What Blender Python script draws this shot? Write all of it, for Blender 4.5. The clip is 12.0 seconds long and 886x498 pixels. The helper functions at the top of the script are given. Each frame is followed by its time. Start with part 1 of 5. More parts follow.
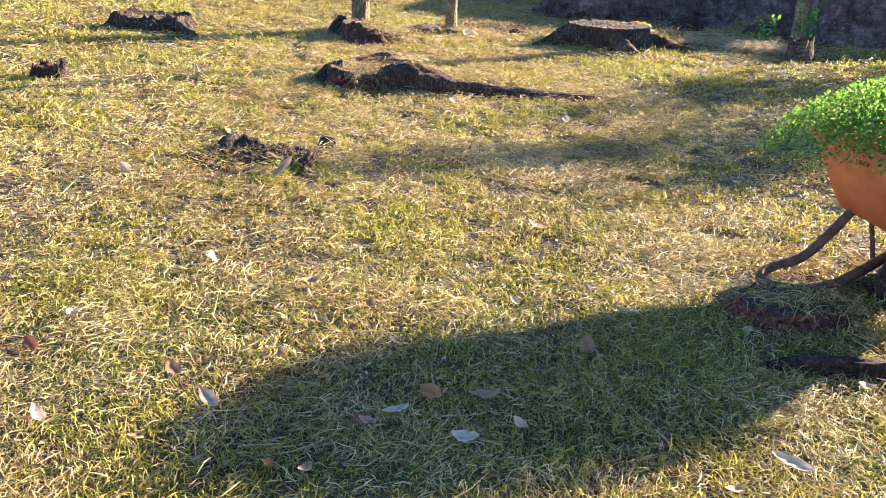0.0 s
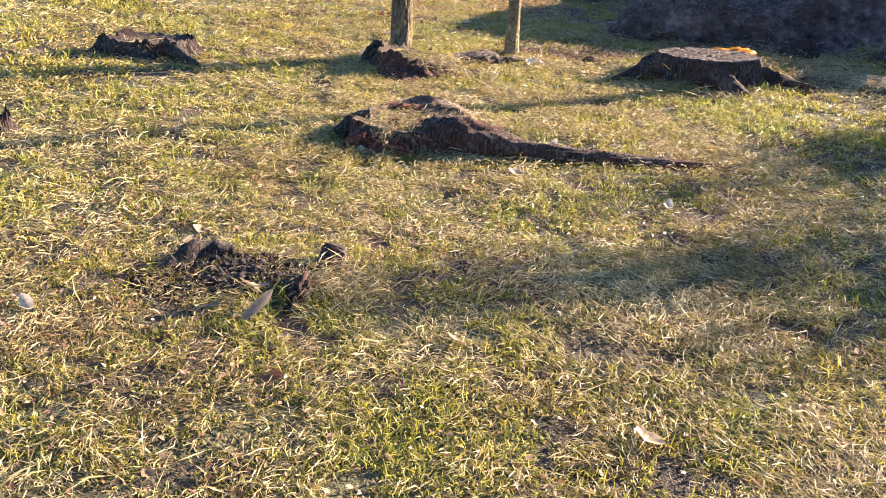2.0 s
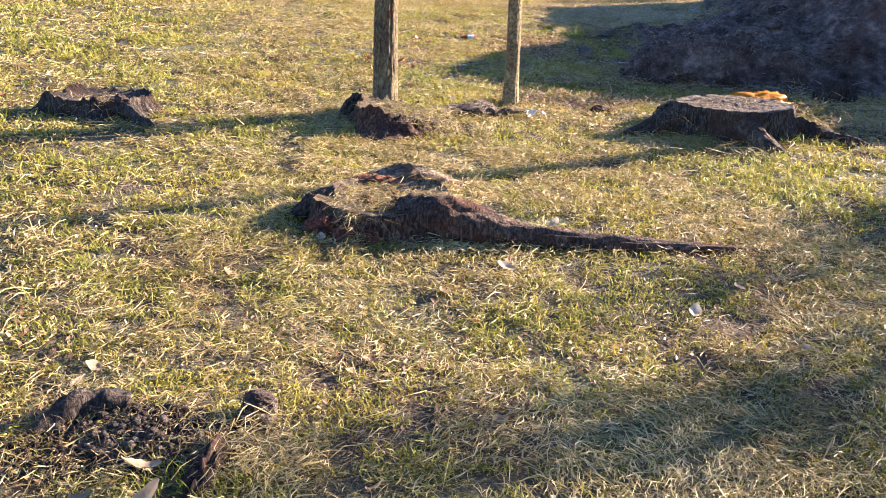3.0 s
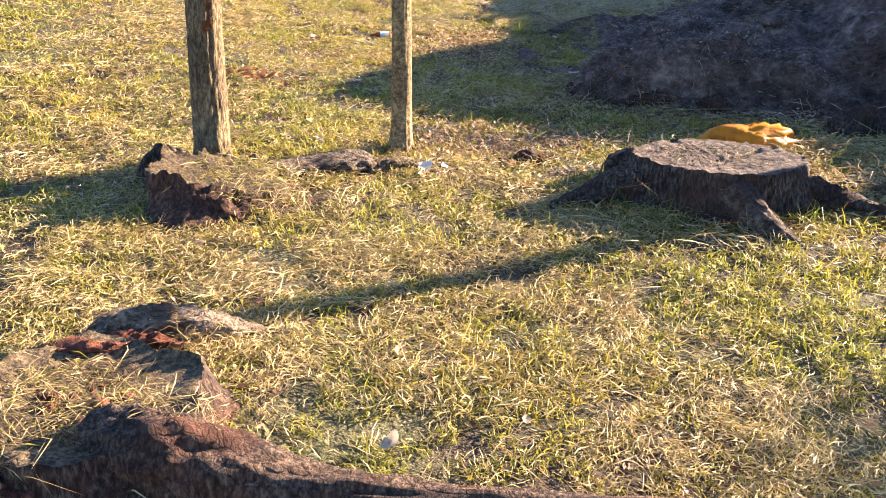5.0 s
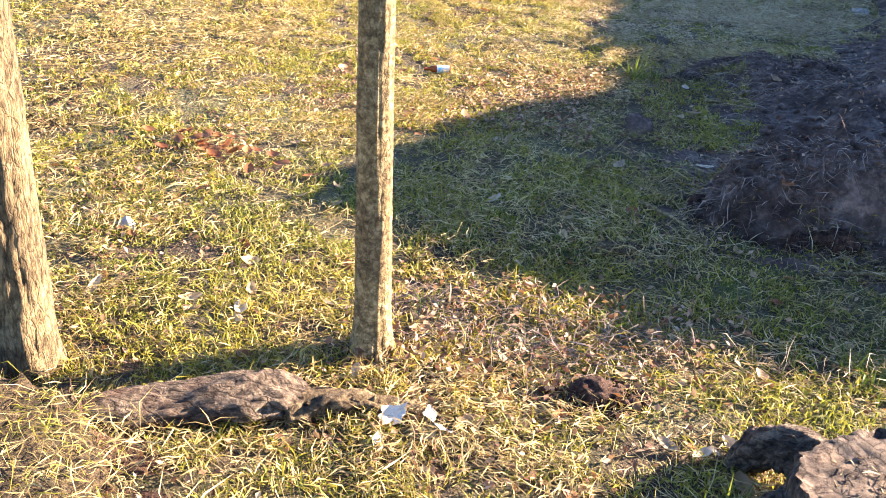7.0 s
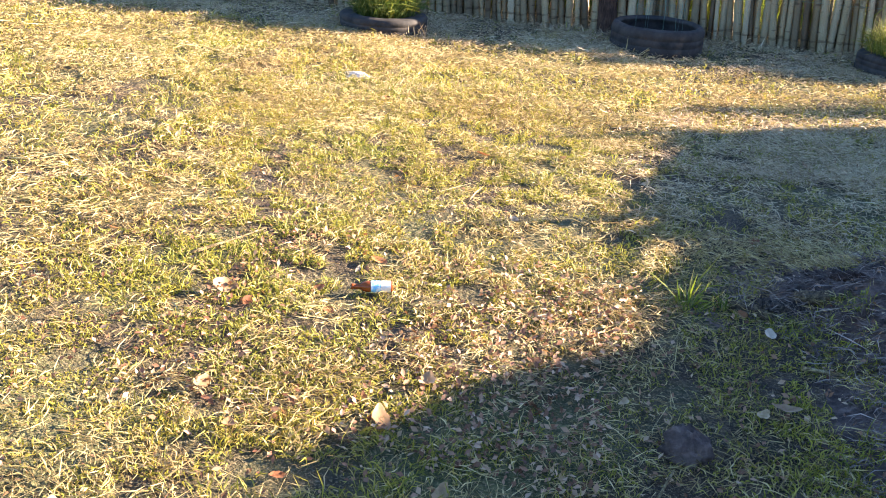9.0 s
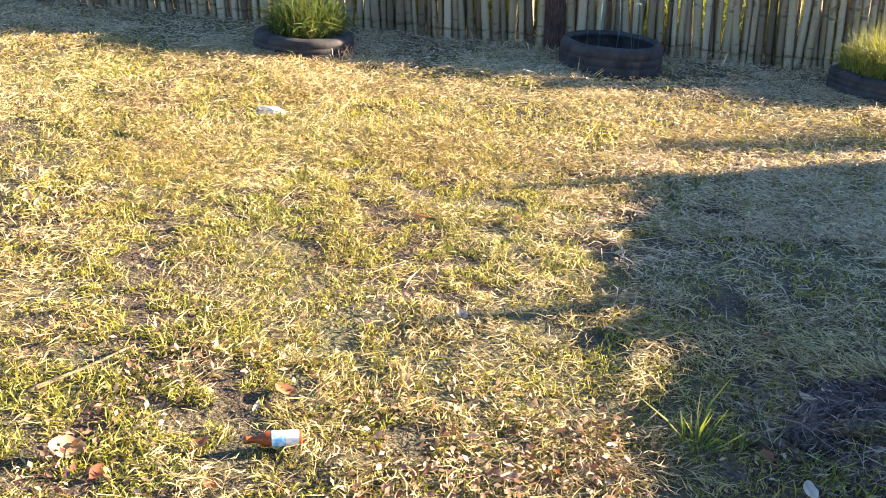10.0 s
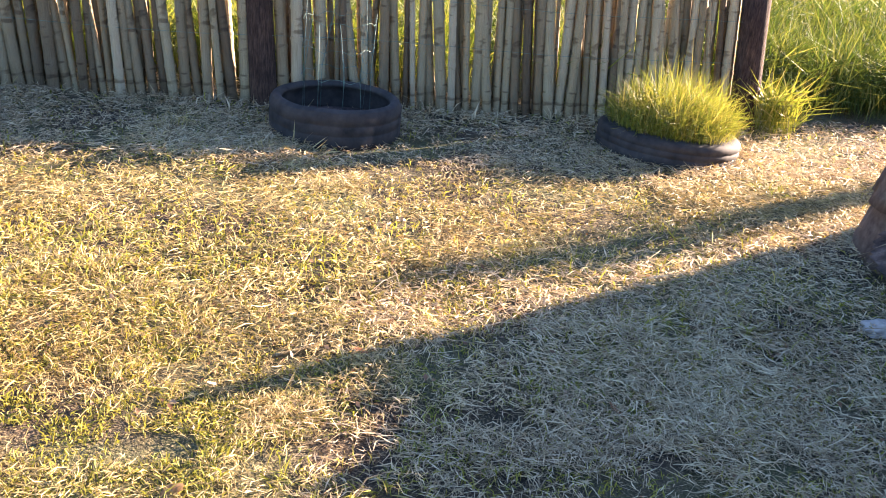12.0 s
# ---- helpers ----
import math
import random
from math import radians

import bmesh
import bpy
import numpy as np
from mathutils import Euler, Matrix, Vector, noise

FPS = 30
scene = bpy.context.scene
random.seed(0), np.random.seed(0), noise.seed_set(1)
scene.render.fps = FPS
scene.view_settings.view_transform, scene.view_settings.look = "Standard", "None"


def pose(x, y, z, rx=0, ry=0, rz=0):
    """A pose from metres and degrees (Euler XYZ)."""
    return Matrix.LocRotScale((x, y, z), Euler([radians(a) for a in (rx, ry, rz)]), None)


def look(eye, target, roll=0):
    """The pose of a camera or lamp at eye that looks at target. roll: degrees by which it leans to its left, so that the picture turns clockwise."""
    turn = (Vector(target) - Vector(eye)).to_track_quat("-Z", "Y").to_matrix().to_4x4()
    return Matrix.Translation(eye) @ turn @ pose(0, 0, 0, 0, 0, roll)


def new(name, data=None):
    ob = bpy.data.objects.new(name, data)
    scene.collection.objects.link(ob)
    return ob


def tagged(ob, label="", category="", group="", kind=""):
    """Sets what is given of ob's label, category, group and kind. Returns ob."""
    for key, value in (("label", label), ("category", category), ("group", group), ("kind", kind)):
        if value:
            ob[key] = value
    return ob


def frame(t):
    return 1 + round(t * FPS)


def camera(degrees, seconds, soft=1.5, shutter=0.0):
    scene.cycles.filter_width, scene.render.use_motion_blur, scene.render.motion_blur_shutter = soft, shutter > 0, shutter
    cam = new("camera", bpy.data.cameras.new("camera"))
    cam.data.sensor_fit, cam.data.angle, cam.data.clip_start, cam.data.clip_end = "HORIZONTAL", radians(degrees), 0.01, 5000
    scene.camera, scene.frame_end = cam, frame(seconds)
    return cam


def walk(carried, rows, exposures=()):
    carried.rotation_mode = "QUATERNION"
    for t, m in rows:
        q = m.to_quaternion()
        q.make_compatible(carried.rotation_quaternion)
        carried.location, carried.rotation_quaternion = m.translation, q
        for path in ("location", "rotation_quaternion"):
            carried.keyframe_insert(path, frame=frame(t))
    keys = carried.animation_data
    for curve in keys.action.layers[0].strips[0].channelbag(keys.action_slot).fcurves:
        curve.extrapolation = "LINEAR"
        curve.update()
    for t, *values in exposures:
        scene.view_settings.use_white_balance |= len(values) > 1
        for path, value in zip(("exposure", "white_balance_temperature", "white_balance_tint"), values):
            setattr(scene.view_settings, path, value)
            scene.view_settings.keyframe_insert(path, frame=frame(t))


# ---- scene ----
cam = camera(49.5, 12.0, 1.0)
PATH = [
    (0, (0.007, -0.845, 1.268), (0.061, 1.007, 0.516), 3.3),
    (0.5, (-0.056, -0.513, 1.264), (-0.033, 1.339, 0.511), 4.1),
    (1, (-0.023, -0.197, 1.235), (-0.249, 1.639, 0.474), 1.2),
    (1.5, (0.005, 0.168, 1.28), (-0.335, 1.985, 0.516), 1.9),
    (2, (0.007, 0.594, 1.247), (-0.047, 2.439, 0.477), 3.3),
    (2.5, (0.086, 0.997, 1.255), (0.027, 2.869, 0.554), 2.2),
    (2.7, (0.087, 1.142, 1.26), (0.003, 3.011, 0.553), 2.0),
    (4.3, (0.366, 2.51, 1.195), (0.266, 4.339, 0.393), 2.3),
    (4.5, (0.391, 2.695, 1.197), (0.304, 4.529, 0.403), 2.1),
    (5, (0.516, 3.165, 1.197), (0.451, 5.003, 0.409), 1.9),
    (5.5, (0.572, 3.632, 1.234), (0.444, 5.464, 0.44), 5.0),
    (6, (0.605, 4.141, 1.22), (0.533, 5.972, 0.418), 5.3),
    (6.5, (0.688, 4.625, 1.242), (0.5, 6.431, 0.403), 4.9),
    (7, (0.678, 5.098, 1.216), (0.366, 6.868, 0.339), 3.6),
    (7.5, (0.703, 5.574, 1.222), (0.368, 7.344, 0.353), 3.6),
    (7.7, (0.713, 5.775, 1.252), (0.321, 7.539, 0.395), 3.6),
    (9.3, (0.628, 7.175, 1.247), (0.177, 8.955, 0.453), 4.0),
    (9.5, (0.596, 7.315, 1.229), (0.154, 9.097, 0.435), 4.2),
    (10, (0.486, 7.718, 1.226), (0.155, 9.525, 0.435), 4.0),
    (10.5, (0.496, 8.115, 1.223), (0.206, 9.924, 0.421), 4.6),
    (11, (0.456, 8.502, 1.23), (0.249, 10.322, 0.428), 5.7),
    (11.5, (0.447, 8.844, 1.249), (0.514, 10.68, 0.459), 6.8),
    (12, (0.512, 9.185, 1.275), (0.681, 11.023, 0.505), 5.8),
]
EXPOSURES = [(0.0, 3.09, 5500, 17), (1.0, 3.14, 5500, 17), (1.6, 2.86, 5500, 19), (2.5, 2.87, 5330, 21), (4.5, 3.10, 5700, 21), (5.5, 3.15, 5880, 21), (7.5, 3.45, 5750, 19), (9.5, 3.42, 5700, 16), (11.0, 3.36, 5850, 18), (11.5, 3.42, 5900, 19), (12.0, 3.56, 5980, 23)]
walk(cam, [(t, look(eye, aim, roll)) for t, eye, aim, roll in PATH], EXPOSURES)

# ---- light ----
SUN_AZ, SUN_EL = radians(30.0), radians(16.5)
TO_SUN = Vector((math.cos(SUN_AZ) * math.cos(SUN_EL), math.sin(SUN_AZ) * math.cos(SUN_EL), math.sin(SUN_EL)))
world = bpy.data.worlds.new("sky")
scene.world = world
world.use_nodes = True
wn = world.node_tree.nodes
sky = wn.new("ShaderNodeTexSky")
sky.sky_type, sky.sun_disc = "NISHITA", False
sky.dust_density, sky.ozone_density = 0.5, 3.9
sky.sun_elevation, sky.sun_rotation = SUN_EL, math.pi / 2 - SUN_AZ
world.node_tree.links.new(sky.outputs[0], wn["Background"].inputs[0])
wn["Background"].inputs[1].default_value = 0.053
sun = new("sun", bpy.data.lights.new("sun", "SUN"))
sun.data.energy, sun.data.angle, sun.data.color = 5.2, radians(0.6), (1.0, 0.78, 0.52)
sun.matrix_world = look((0, 0, 0), tuple(-TO_SUN))

# ---- tools ----
rng = np.random.default_rng(7)


class ValueNoise:
    """Smooth 2D noise between 0 and 1 for numpy arrays."""

    def __init__(self, seed):
        self.table = np.random.default_rng(seed).random((256, 256))

    def __call__(self, x, y, size):
        x, y = np.asarray(x, float) / size + 1000.3, np.asarray(y, float) / size + 1000.7
        i, j = np.floor(x).astype(int), np.floor(y).astype(int)
        u, v = x - i, y - j
        u, v = u * u * (3 - 2 * u), v * v * (3 - 2 * v)
        g = lambda a, b: self.table[a % 256, b % 256]
        return (g(i, j) * (1 - u) + g(i + 1, j) * u) * (1 - v) + (g(i, j + 1) * (1 - u) + g(i + 1, j + 1) * u) * v


vn1, vn2, vn3 = ValueNoise(1), ValueNoise(2), ValueNoise(3)


def step(x, a, b):
    """Smooth step from 0 at a to 1 at b."""
    t = np.clip((np.asarray(x, float) - a) / (b - a), 0, 1)
    return t * t * (3 - 2 * t)


def ground_z(x, y):
    """Height of the lawn: nearly level, with small bumps."""
    x, y = np.asarray(x, float), np.asarray(y, float)
    near = step(np.hypot(x, y - 7), 30, 12)
    return near * ((vn1(x, y, 0.9) - 0.5) * 0.03 + (vn2(x, y, 0.33) - 0.5) * 0.02 + (vn3(x, y, 0.17) - 0.5) * 0.012)


def gz(x, y):
    return float(ground_z(x, y))


def mesh_of(name, verts, faces, material, smooth=True):
    me = bpy.data.meshes.new(name)
    me.from_pydata(verts, [], faces)
    me.materials.append(material)
    if smooth:
        me.polygons.foreach_set("use_smooth", [True] * len(me.polygons))
    me.update()
    return me


def big_mesh(name, verts, loops, sizes, material):
    """A mesh from numpy arrays: points, the corners of all faces in a row, and the corners per face."""
    me = bpy.data.meshes.new(name)
    me.vertices.add(len(verts))
    me.vertices.foreach_set("co", np.asarray(verts, np.float32).ravel())
    me.loops.add(len(loops))
    me.loops.foreach_set("vertex_index", np.asarray(loops, np.int32))
    me.polygons.add(len(sizes))
    starts = np.concatenate(([0], np.cumsum(sizes)[:-1])).astype(np.int32)
    me.polygons.foreach_set("loop_start", starts)
    me.materials.append(material)
    me.update(calc_edges=True)
    me.validate()
    return me


def part(name, bm, material, parent, label=""):
    """Link a bmesh as one mesh object under a thing or a part."""
    me = bpy.data.meshes.new(name)
    bm.to_mesh(me)
    bm.free()
    for p in me.polygons:
        p.use_smooth = True
    me.materials.append(material)
    ob = new(name, me)
    ob.parent = parent
    if label:
        tagged(ob, label)
    return ob


def part_mesh(name, me, parent, label="", m=None):
    ob = new(name, me)
    ob.parent = parent
    if m is not None:
        ob.matrix_basis = m
    if label:
        tagged(ob, label)
    return ob


def thing(name, x, y, z, label, category, group="", kind="", rz=0):
    ob = new(name)
    ob.empty_display_size = 0.1
    ob.matrix_basis = pose(x, y, z, 0, 0, rz)
    return tagged(ob, label, category, group, kind)


# ---- materials ----
class Mat:
    """A small builder of node materials."""

    def __init__(self, name, rough=0.9):
        self.m = bpy.data.materials.new(name)
        self.m.use_nodes = True
        self.t = self.m.node_tree
        self.b = self.t.nodes["Principled BSDF"]
        self.b.inputs["Roughness"].default_value = rough
        self.b.inputs["Specular IOR Level"].default_value = 0.25
        self.pos = self.node("ShaderNodeNewGeometry").outputs["Position"]

    def node(self, kind, **kw):
        n = self.t.nodes.new(kind)
        for k, v in kw.items():
            n.inputs[k.replace("_", " ")].default_value = v
        return n

    def link(self, a, b):
        self.t.links.new(a, b)

    def noise(self, scale, detail=4.0, rough=0.55, coord=None, stretch=None):
        n = self.node("ShaderNodeTexNoise", Scale=scale, Detail=detail, Roughness=rough)
        src = coord or self.pos
        if stretch:
            mp = self.node("ShaderNodeMapping")
            mp.inputs["Scale"].default_value = stretch
            self.link(src, mp.inputs["Vector"])
            src = mp.outputs[0]
        self.link(src, n.inputs["Vector"])
        return n.outputs["Fac"]

    def cracks(self, scale, stretch, width=0.05):
        """Dark lines of split bark: 0 in a crack, 1 on a plate."""
        mp = self.node("ShaderNodeMapping")
        mp.inputs["Scale"].default_value = stretch
        self.link(self.pos, mp.inputs["Vector"])
        n = self.node("ShaderNodeTexNoise", Scale=scale * 0.8, Detail=3.0)
        self.link(mp.outputs[0], n.inputs["Vector"])
        k = self.node("ShaderNodeVectorMath")
        k.operation = "SCALE"
        k.inputs["Scale"].default_value = 1.4 / scale
        self.link(n.outputs["Color"], k.inputs[0])
        add = self.node("ShaderNodeVectorMath")
        self.link(mp.outputs[0], add.inputs[0])
        self.link(k.outputs[0], add.inputs[1])
        v = self.node("ShaderNodeTexVoronoi", Scale=scale)
        v.feature = "DISTANCE_TO_EDGE"
        self.link(add.outputs[0], v.inputs["Vector"])
        return self.ramp(v.outputs["Distance"], [(0.0, (0.12, 0.1, 0.09)), (width, (0.7, 0.68, 0.66)), (width * 3, (1, 1, 1))])

    def local(self):
        return self.node("ShaderNodeTexCoord").outputs["Object"]

    def ramp(self, fac, stops):
        r = self.node("ShaderNodeValToRGB")
        el = r.color_ramp.elements
        while len(el) > 1:
            el.remove(el[-1])
        for i, (p, c) in enumerate(stops):
            e = el[0] if i == 0 else el.new(p)
            e.position, e.color = p, (*c, 1)
        self.link(fac, r.inputs[0])
        return r.outputs[0]

    def mix(self, fac, a, b, mode="MIX"):
        n = self.t.nodes.new("ShaderNodeMix")
        n.data_type, n.blend_type = "RGBA", mode
        for socket, value in ((n.inputs[0], fac), (n.inputs[6], a), (n.inputs[7], b)):
            if isinstance(value, (int, float)):
                socket.default_value = value
            elif isinstance(value, tuple):
                socket.default_value = (*value, 1)
            else:
                self.link(value, socket)
        return n.outputs[2]

    def color(self, c):
        if isinstance(c, tuple):
            self.b.inputs["Base Color"].default_value = (*c, 1)
        else:
            self.link(c, self.b.inputs["Base Color"])
        self.c = c
        return self

    def bump(self, height, strength=0.5, distance=0.01):
        n = self.node("ShaderNodeBump", Strength=strength, Distance=distance)
        self.link(height, n.inputs["Height"])
        self.link(n.outputs[0], self.b.inputs["Normal"])
        return self

    def island(self):
        return self.node("ShaderNodeNewGeometry").outputs["Random Per Island"]

    def object_random(self):
        return self.node("ShaderNodeObjectInfo").outputs["Random"]

    def thin(self, amount=0.4, tint=(1, 1, 1)):
        """Let light through, as leaves and blades do."""
        tr = self.node("ShaderNodeBsdfTranslucent")
        c = self.mix(1.0, self.c, tint, "MULTIPLY")
        self.link(c, tr.inputs["Color"])
        mx = self.node("ShaderNodeMixShader", Fac=amount)
        self.link(self.b.outputs[0], mx.inputs[1])
        self.link(tr.outputs[0], mx.inputs[2])
        self.link(mx.outputs[0], self.t.nodes["Material Output"].inputs["Surface"])
        return self


def make_soil():
    m = Mat("lawn_soil", 0.95)
    base = m.ramp(m.noise(9, 6, 0.65), [(0.3, (0.012, 0.0078, 0.0045)), (0.5, (0.040, 0.0265, 0.0145)), (0.72, (0.105, 0.072, 0.038))])
    green = m.ramp(m.noise(60, 3), [(0.35, (0.045, 0.052, 0.017)), (0.65, (0.13, 0.132, 0.045))])
    c = m.mix(m.ramp(m.noise(1.6, 4), [(0.42, (0, 0, 0)), (0.6, (0.7, 0.7, 0.7))]), base, green)
    straw = m.ramp(m.noise(170, 3, 0.6), [(0.52, (0, 0, 0)), (0.66, (0.6, 0.6, 0.6))])
    c = m.mix(straw, c, (0.28, 0.21, 0.115))
    m.color(c).bump(m.noise(70, 5), 0.9, 0.02)
    return m.m


def make_green():
    m = Mat("green_blade", 0.55)
    c = m.ramp(m.island(), [(0.0, (0.105, 0.115, 0.022)), (0.3, (0.215, 0.21, 0.027)), (0.55, (0.31, 0.275, 0.034)), (0.8, (0.37, 0.325, 0.06)), (1.0, (0.46, 0.36, 0.13))])
    patch = m.ramp(m.noise(1.1, 3), [(0.35, (0.82, 0.92, 0.75)), (0.65, (1.12, 1.06, 0.95))])
    m.color(m.mix(1.0, c, patch, "MULTIPLY")).thin(0.38, (1.12, 1.08, 0.85))
    return m.m


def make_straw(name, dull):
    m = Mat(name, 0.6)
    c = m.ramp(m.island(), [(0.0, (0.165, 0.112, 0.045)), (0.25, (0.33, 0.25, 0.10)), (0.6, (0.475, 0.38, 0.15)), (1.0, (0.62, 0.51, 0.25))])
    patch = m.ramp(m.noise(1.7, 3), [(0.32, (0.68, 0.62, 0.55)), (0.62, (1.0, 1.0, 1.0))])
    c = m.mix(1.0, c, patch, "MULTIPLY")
    # Paler tones for straw that lies in shadow, blended in by dull.
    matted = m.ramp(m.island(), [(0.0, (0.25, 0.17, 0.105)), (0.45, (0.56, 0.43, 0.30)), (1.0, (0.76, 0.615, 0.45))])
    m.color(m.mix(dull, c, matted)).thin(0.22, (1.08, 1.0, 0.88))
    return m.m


def make_mulch():
    m = Mat("mulch_soil", 1.0)
    c = m.ramp(m.noise(14, 7, 0.7), [(0.3, (0.028, 0.019, 0.015)), (0.52, (0.13, 0.092, 0.076)), (0.72, (0.33, 0.245, 0.20))])
    red = m.ramp(m.noise(1.7, 4), [(0.52, (0, 0, 0)), (0.66, (0.7, 0.7, 0.7))])
    pale = m.ramp(m.noise(3.6, 5, 0.7), [(0.38, (0.55, 0.53, 0.52)), (0.62, (1.3, 1.3, 1.3))])
    m.color(m.mix(1.0, m.mix(red, c, (0.085, 0.042, 0.025)), pale, "MULTIPLY")).bump(m.noise(38, 7, 0.75), 1.0, 0.03)
    return m.m


def make_bark(name, dark, mid, light, grain=(9, 9, 1.2), tint=None, relief=0.012, split=None):
    m = Mat(name, 0.95)
    n = m.noise(16, 8, 0.72, None, grain)
    c = m.ramp(n, [(0.38, dark), (0.5, mid), (0.62, light)])
    blotch = m.ramp(m.noise(7, 3), [(0.4, (0.65, 0.62, 0.6)), (0.62, (1.1, 1.08, 1.0))])
    if tint:
        c = m.mix(m.ramp(m.noise(5, 5), [(0.5, (0, 0, 0)), (0.62, (0.7, 0.7, 0.7))]), c, tint)
    c = m.mix(1.0, c, blotch, "MULTIPLY")
    if split:
        lines = m.cracks(*split)
        c, n = m.mix(0.6, c, lines, "MULTIPLY"), m.mix(0.5, n, lines, "MULTIPLY")
    m.color(c).bump(n, 0.8, relief)
    return m.m


def make_cutwood():
    m = Mat("weathered_cut_wood", 0.9)
    w = m.node("ShaderNodeTexWave", Scale=9.0, Distortion=9.0, Detail=5.0)
    w.wave_type, w.rings_direction = "RINGS", "Z"
    m.link(m.local(), w.inputs["Vector"])
    rings = m.ramp(w.outputs["Fac"], [(0.1, (0.105, 0.078, 0.056)), (0.9, (0.175, 0.136, 0.098))])
    stain = m.ramp(m.noise(16, 7, 0.7), [(0.33, (0.22, 0.17, 0.14)), (0.5, (0.8, 0.76, 0.73)), (0.68, (1.35, 1.3, 1.25))])
    rot = m.ramp(m.noise(38, 5, 0.75), [(0.38, (0.3, 0.22, 0.17)), (0.5, (1, 1, 1))])
    stain = m.mix(1.0, stain, rot, "MULTIPLY")
    stain = m.mix(1.0, stain, m.cracks(17, (1, 1, 1), 0.03), "MULTIPLY")
    m.color(m.mix(1.0, rings, stain, "MULTIPLY")).bump(m.noise(75, 8, 0.78), 0.9, 0.012)
    return m.m


def make_plain(name, low, high, scale=12, rough=0.8, bump=0.3, distance=0.004):
    m = Mat(name, rough)
    n = m.noise(scale, 5, 0.6, m.local())
    m.color(m.ramp(n, [(0.3, low), (0.7, high)])).bump(n, bump, distance)
    return m.m


def make_leaf(name, low, high, through_light=0.25):
    m = Mat(name, 0.6)
    c = m.ramp(m.object_random(), [(0.0, low), (1.0, high)])
    v = m.ramp(m.noise(40, 3, 0.6, m.local()), [(0.35, (0.7, 0.65, 0.6)), (0.6, (1, 1, 1))])
    m.color(m.mix(1.0, c, v, "MULTIPLY")).thin(through_light)
    return m.m


def make_foliage(name, a, b, c3, light=0.4, rough=0.5):
    m = Mat(name, rough)
    m.color(m.ramp(m.island(), [(0.0, a), (0.55, b), (1.0, c3)])).thin(light, (1.15, 1.1, 0.6))
    return m.m


def make_bamboo():
    m = Mat("dry_bamboo", 0.6)
    c = m.ramp(m.object_random(), [(0.0, (0.12, 0.08, 0.042)), (0.35, (0.27, 0.20, 0.108)), (0.7, (0.37, 0.29, 0.16)), (1.0, (0.48, 0.39, 0.24))])
    n = m.noise(14, 5, 0.6, m.local(), (6, 6, 1))
    v = m.ramp(n, [(0.35, (0.5, 0.46, 0.42)), (0.6, (1, 1, 1))])
    bands = m.ramp(m.noise(2.2, 2, 0.6, m.local(), (0.15, 0.15, 9)), [(0.36, (0.35, 0.28, 0.22)), (0.43, (1, 1, 1))])
    c = m.mix(0.8, c, bands, "MULTIPLY")
    m.color(m.mix(1.0, c, v, "MULTIPLY")).bump(n, 0.4, 0.004)
    return m.m


SOIL, GREEN, STRAW, DULL_SHADE_STRAW = make_soil(), make_green(), make_straw("straw_blade", 0.0), make_straw("dull_shade_straw_blade", 0.45)
MULCH, CUTWOOD, BAMBOO = make_mulch(), make_cutwood(), make_bamboo()
STUMP_BARK = make_bark("stump_bark", (0.013, 0.010, 0.008), (0.058, 0.044, 0.034), (0.165, 0.13, 0.10), (6, 6, 1.6), (0.06, 0.028, 0.016), 0.018, (26, (1.6, 1.6, 0.35), 0.04))
ROTTEN = make_bark("rotten_red_wood", (0.016, 0.009, 0.007), (0.052, 0.027, 0.018), (0.13, 0.072, 0.044), (5, 5, 2))
BARK_ROUGH = make_bark("furrowed_bark", (0.07, 0.05, 0.026), (0.165, 0.125, 0.066), (0.29, 0.225, 0.125), (5, 5, 2.0), None, 0.016, (46, (1.4, 1.4, 0.35), 0.035))
BARK_FINE = make_bark("fine_bark", (0.10, 0.073, 0.034), (0.21, 0.158, 0.075), (0.37, 0.295, 0.16), (3.5, 3.5, 4), None, 0.008, (52, (1.1, 1.1, 0.7), 0.03))
PEEL = make_plain("red_peeling_bark", (0.11, 0.046, 0.022), (0.27, 0.12, 0.056), 30, 0.8, 0.6, 0.006)
BROWN_WOOD = make_bark("brown_plated_bark", (0.17, 0.115, 0.085), (0.225, 0.158, 0.12), (0.28, 0.20, 0.155), (2, 2, 2), None, 0.004)
POST_WOOD = make_bark("dark_post_wood", (0.025, 0.014, 0.010), (0.06, 0.034, 0.024), (0.10, 0.06, 0.04), (8, 8, 1))
RUBBER = make_plain("dusty_tyre_rubber", (0.014, 0.013, 0.012), (0.055, 0.046, 0.039), 14, 0.8, 0.4)
RUST = make_plain("rusty_tube", (0.055, 0.025, 0.015), (0.17, 0.085, 0.05), 40, 0.7, 0.6)
ORANGE = make_plain("orange_painted_steel", (0.40, 0.10, 0.032), (0.60, 0.19, 0.07), 9, 0.55, 0.25)
WIRE = make_plain("green_coated_wire", (0.05, 0.10, 0.08), (0.14, 0.22, 0.18), 60, 0.5, 0.1)
def make_bag():
    m = Mat("yellow_plastic_bag", 0.42)
    n = m.noise(26, 4, 0.6, m.local())
    m.color(m.ramp(n, [(0.3, (0.50, 0.17, 0.004)), (0.7, (0.68, 0.28, 0.008))])).bump(m.noise(14, 3, 0.5, m.local(), (1, 2.6, 1)), 0.8, 0.012)
    return m.thin(0.3, (1.1, 0.9, 0.5)).m


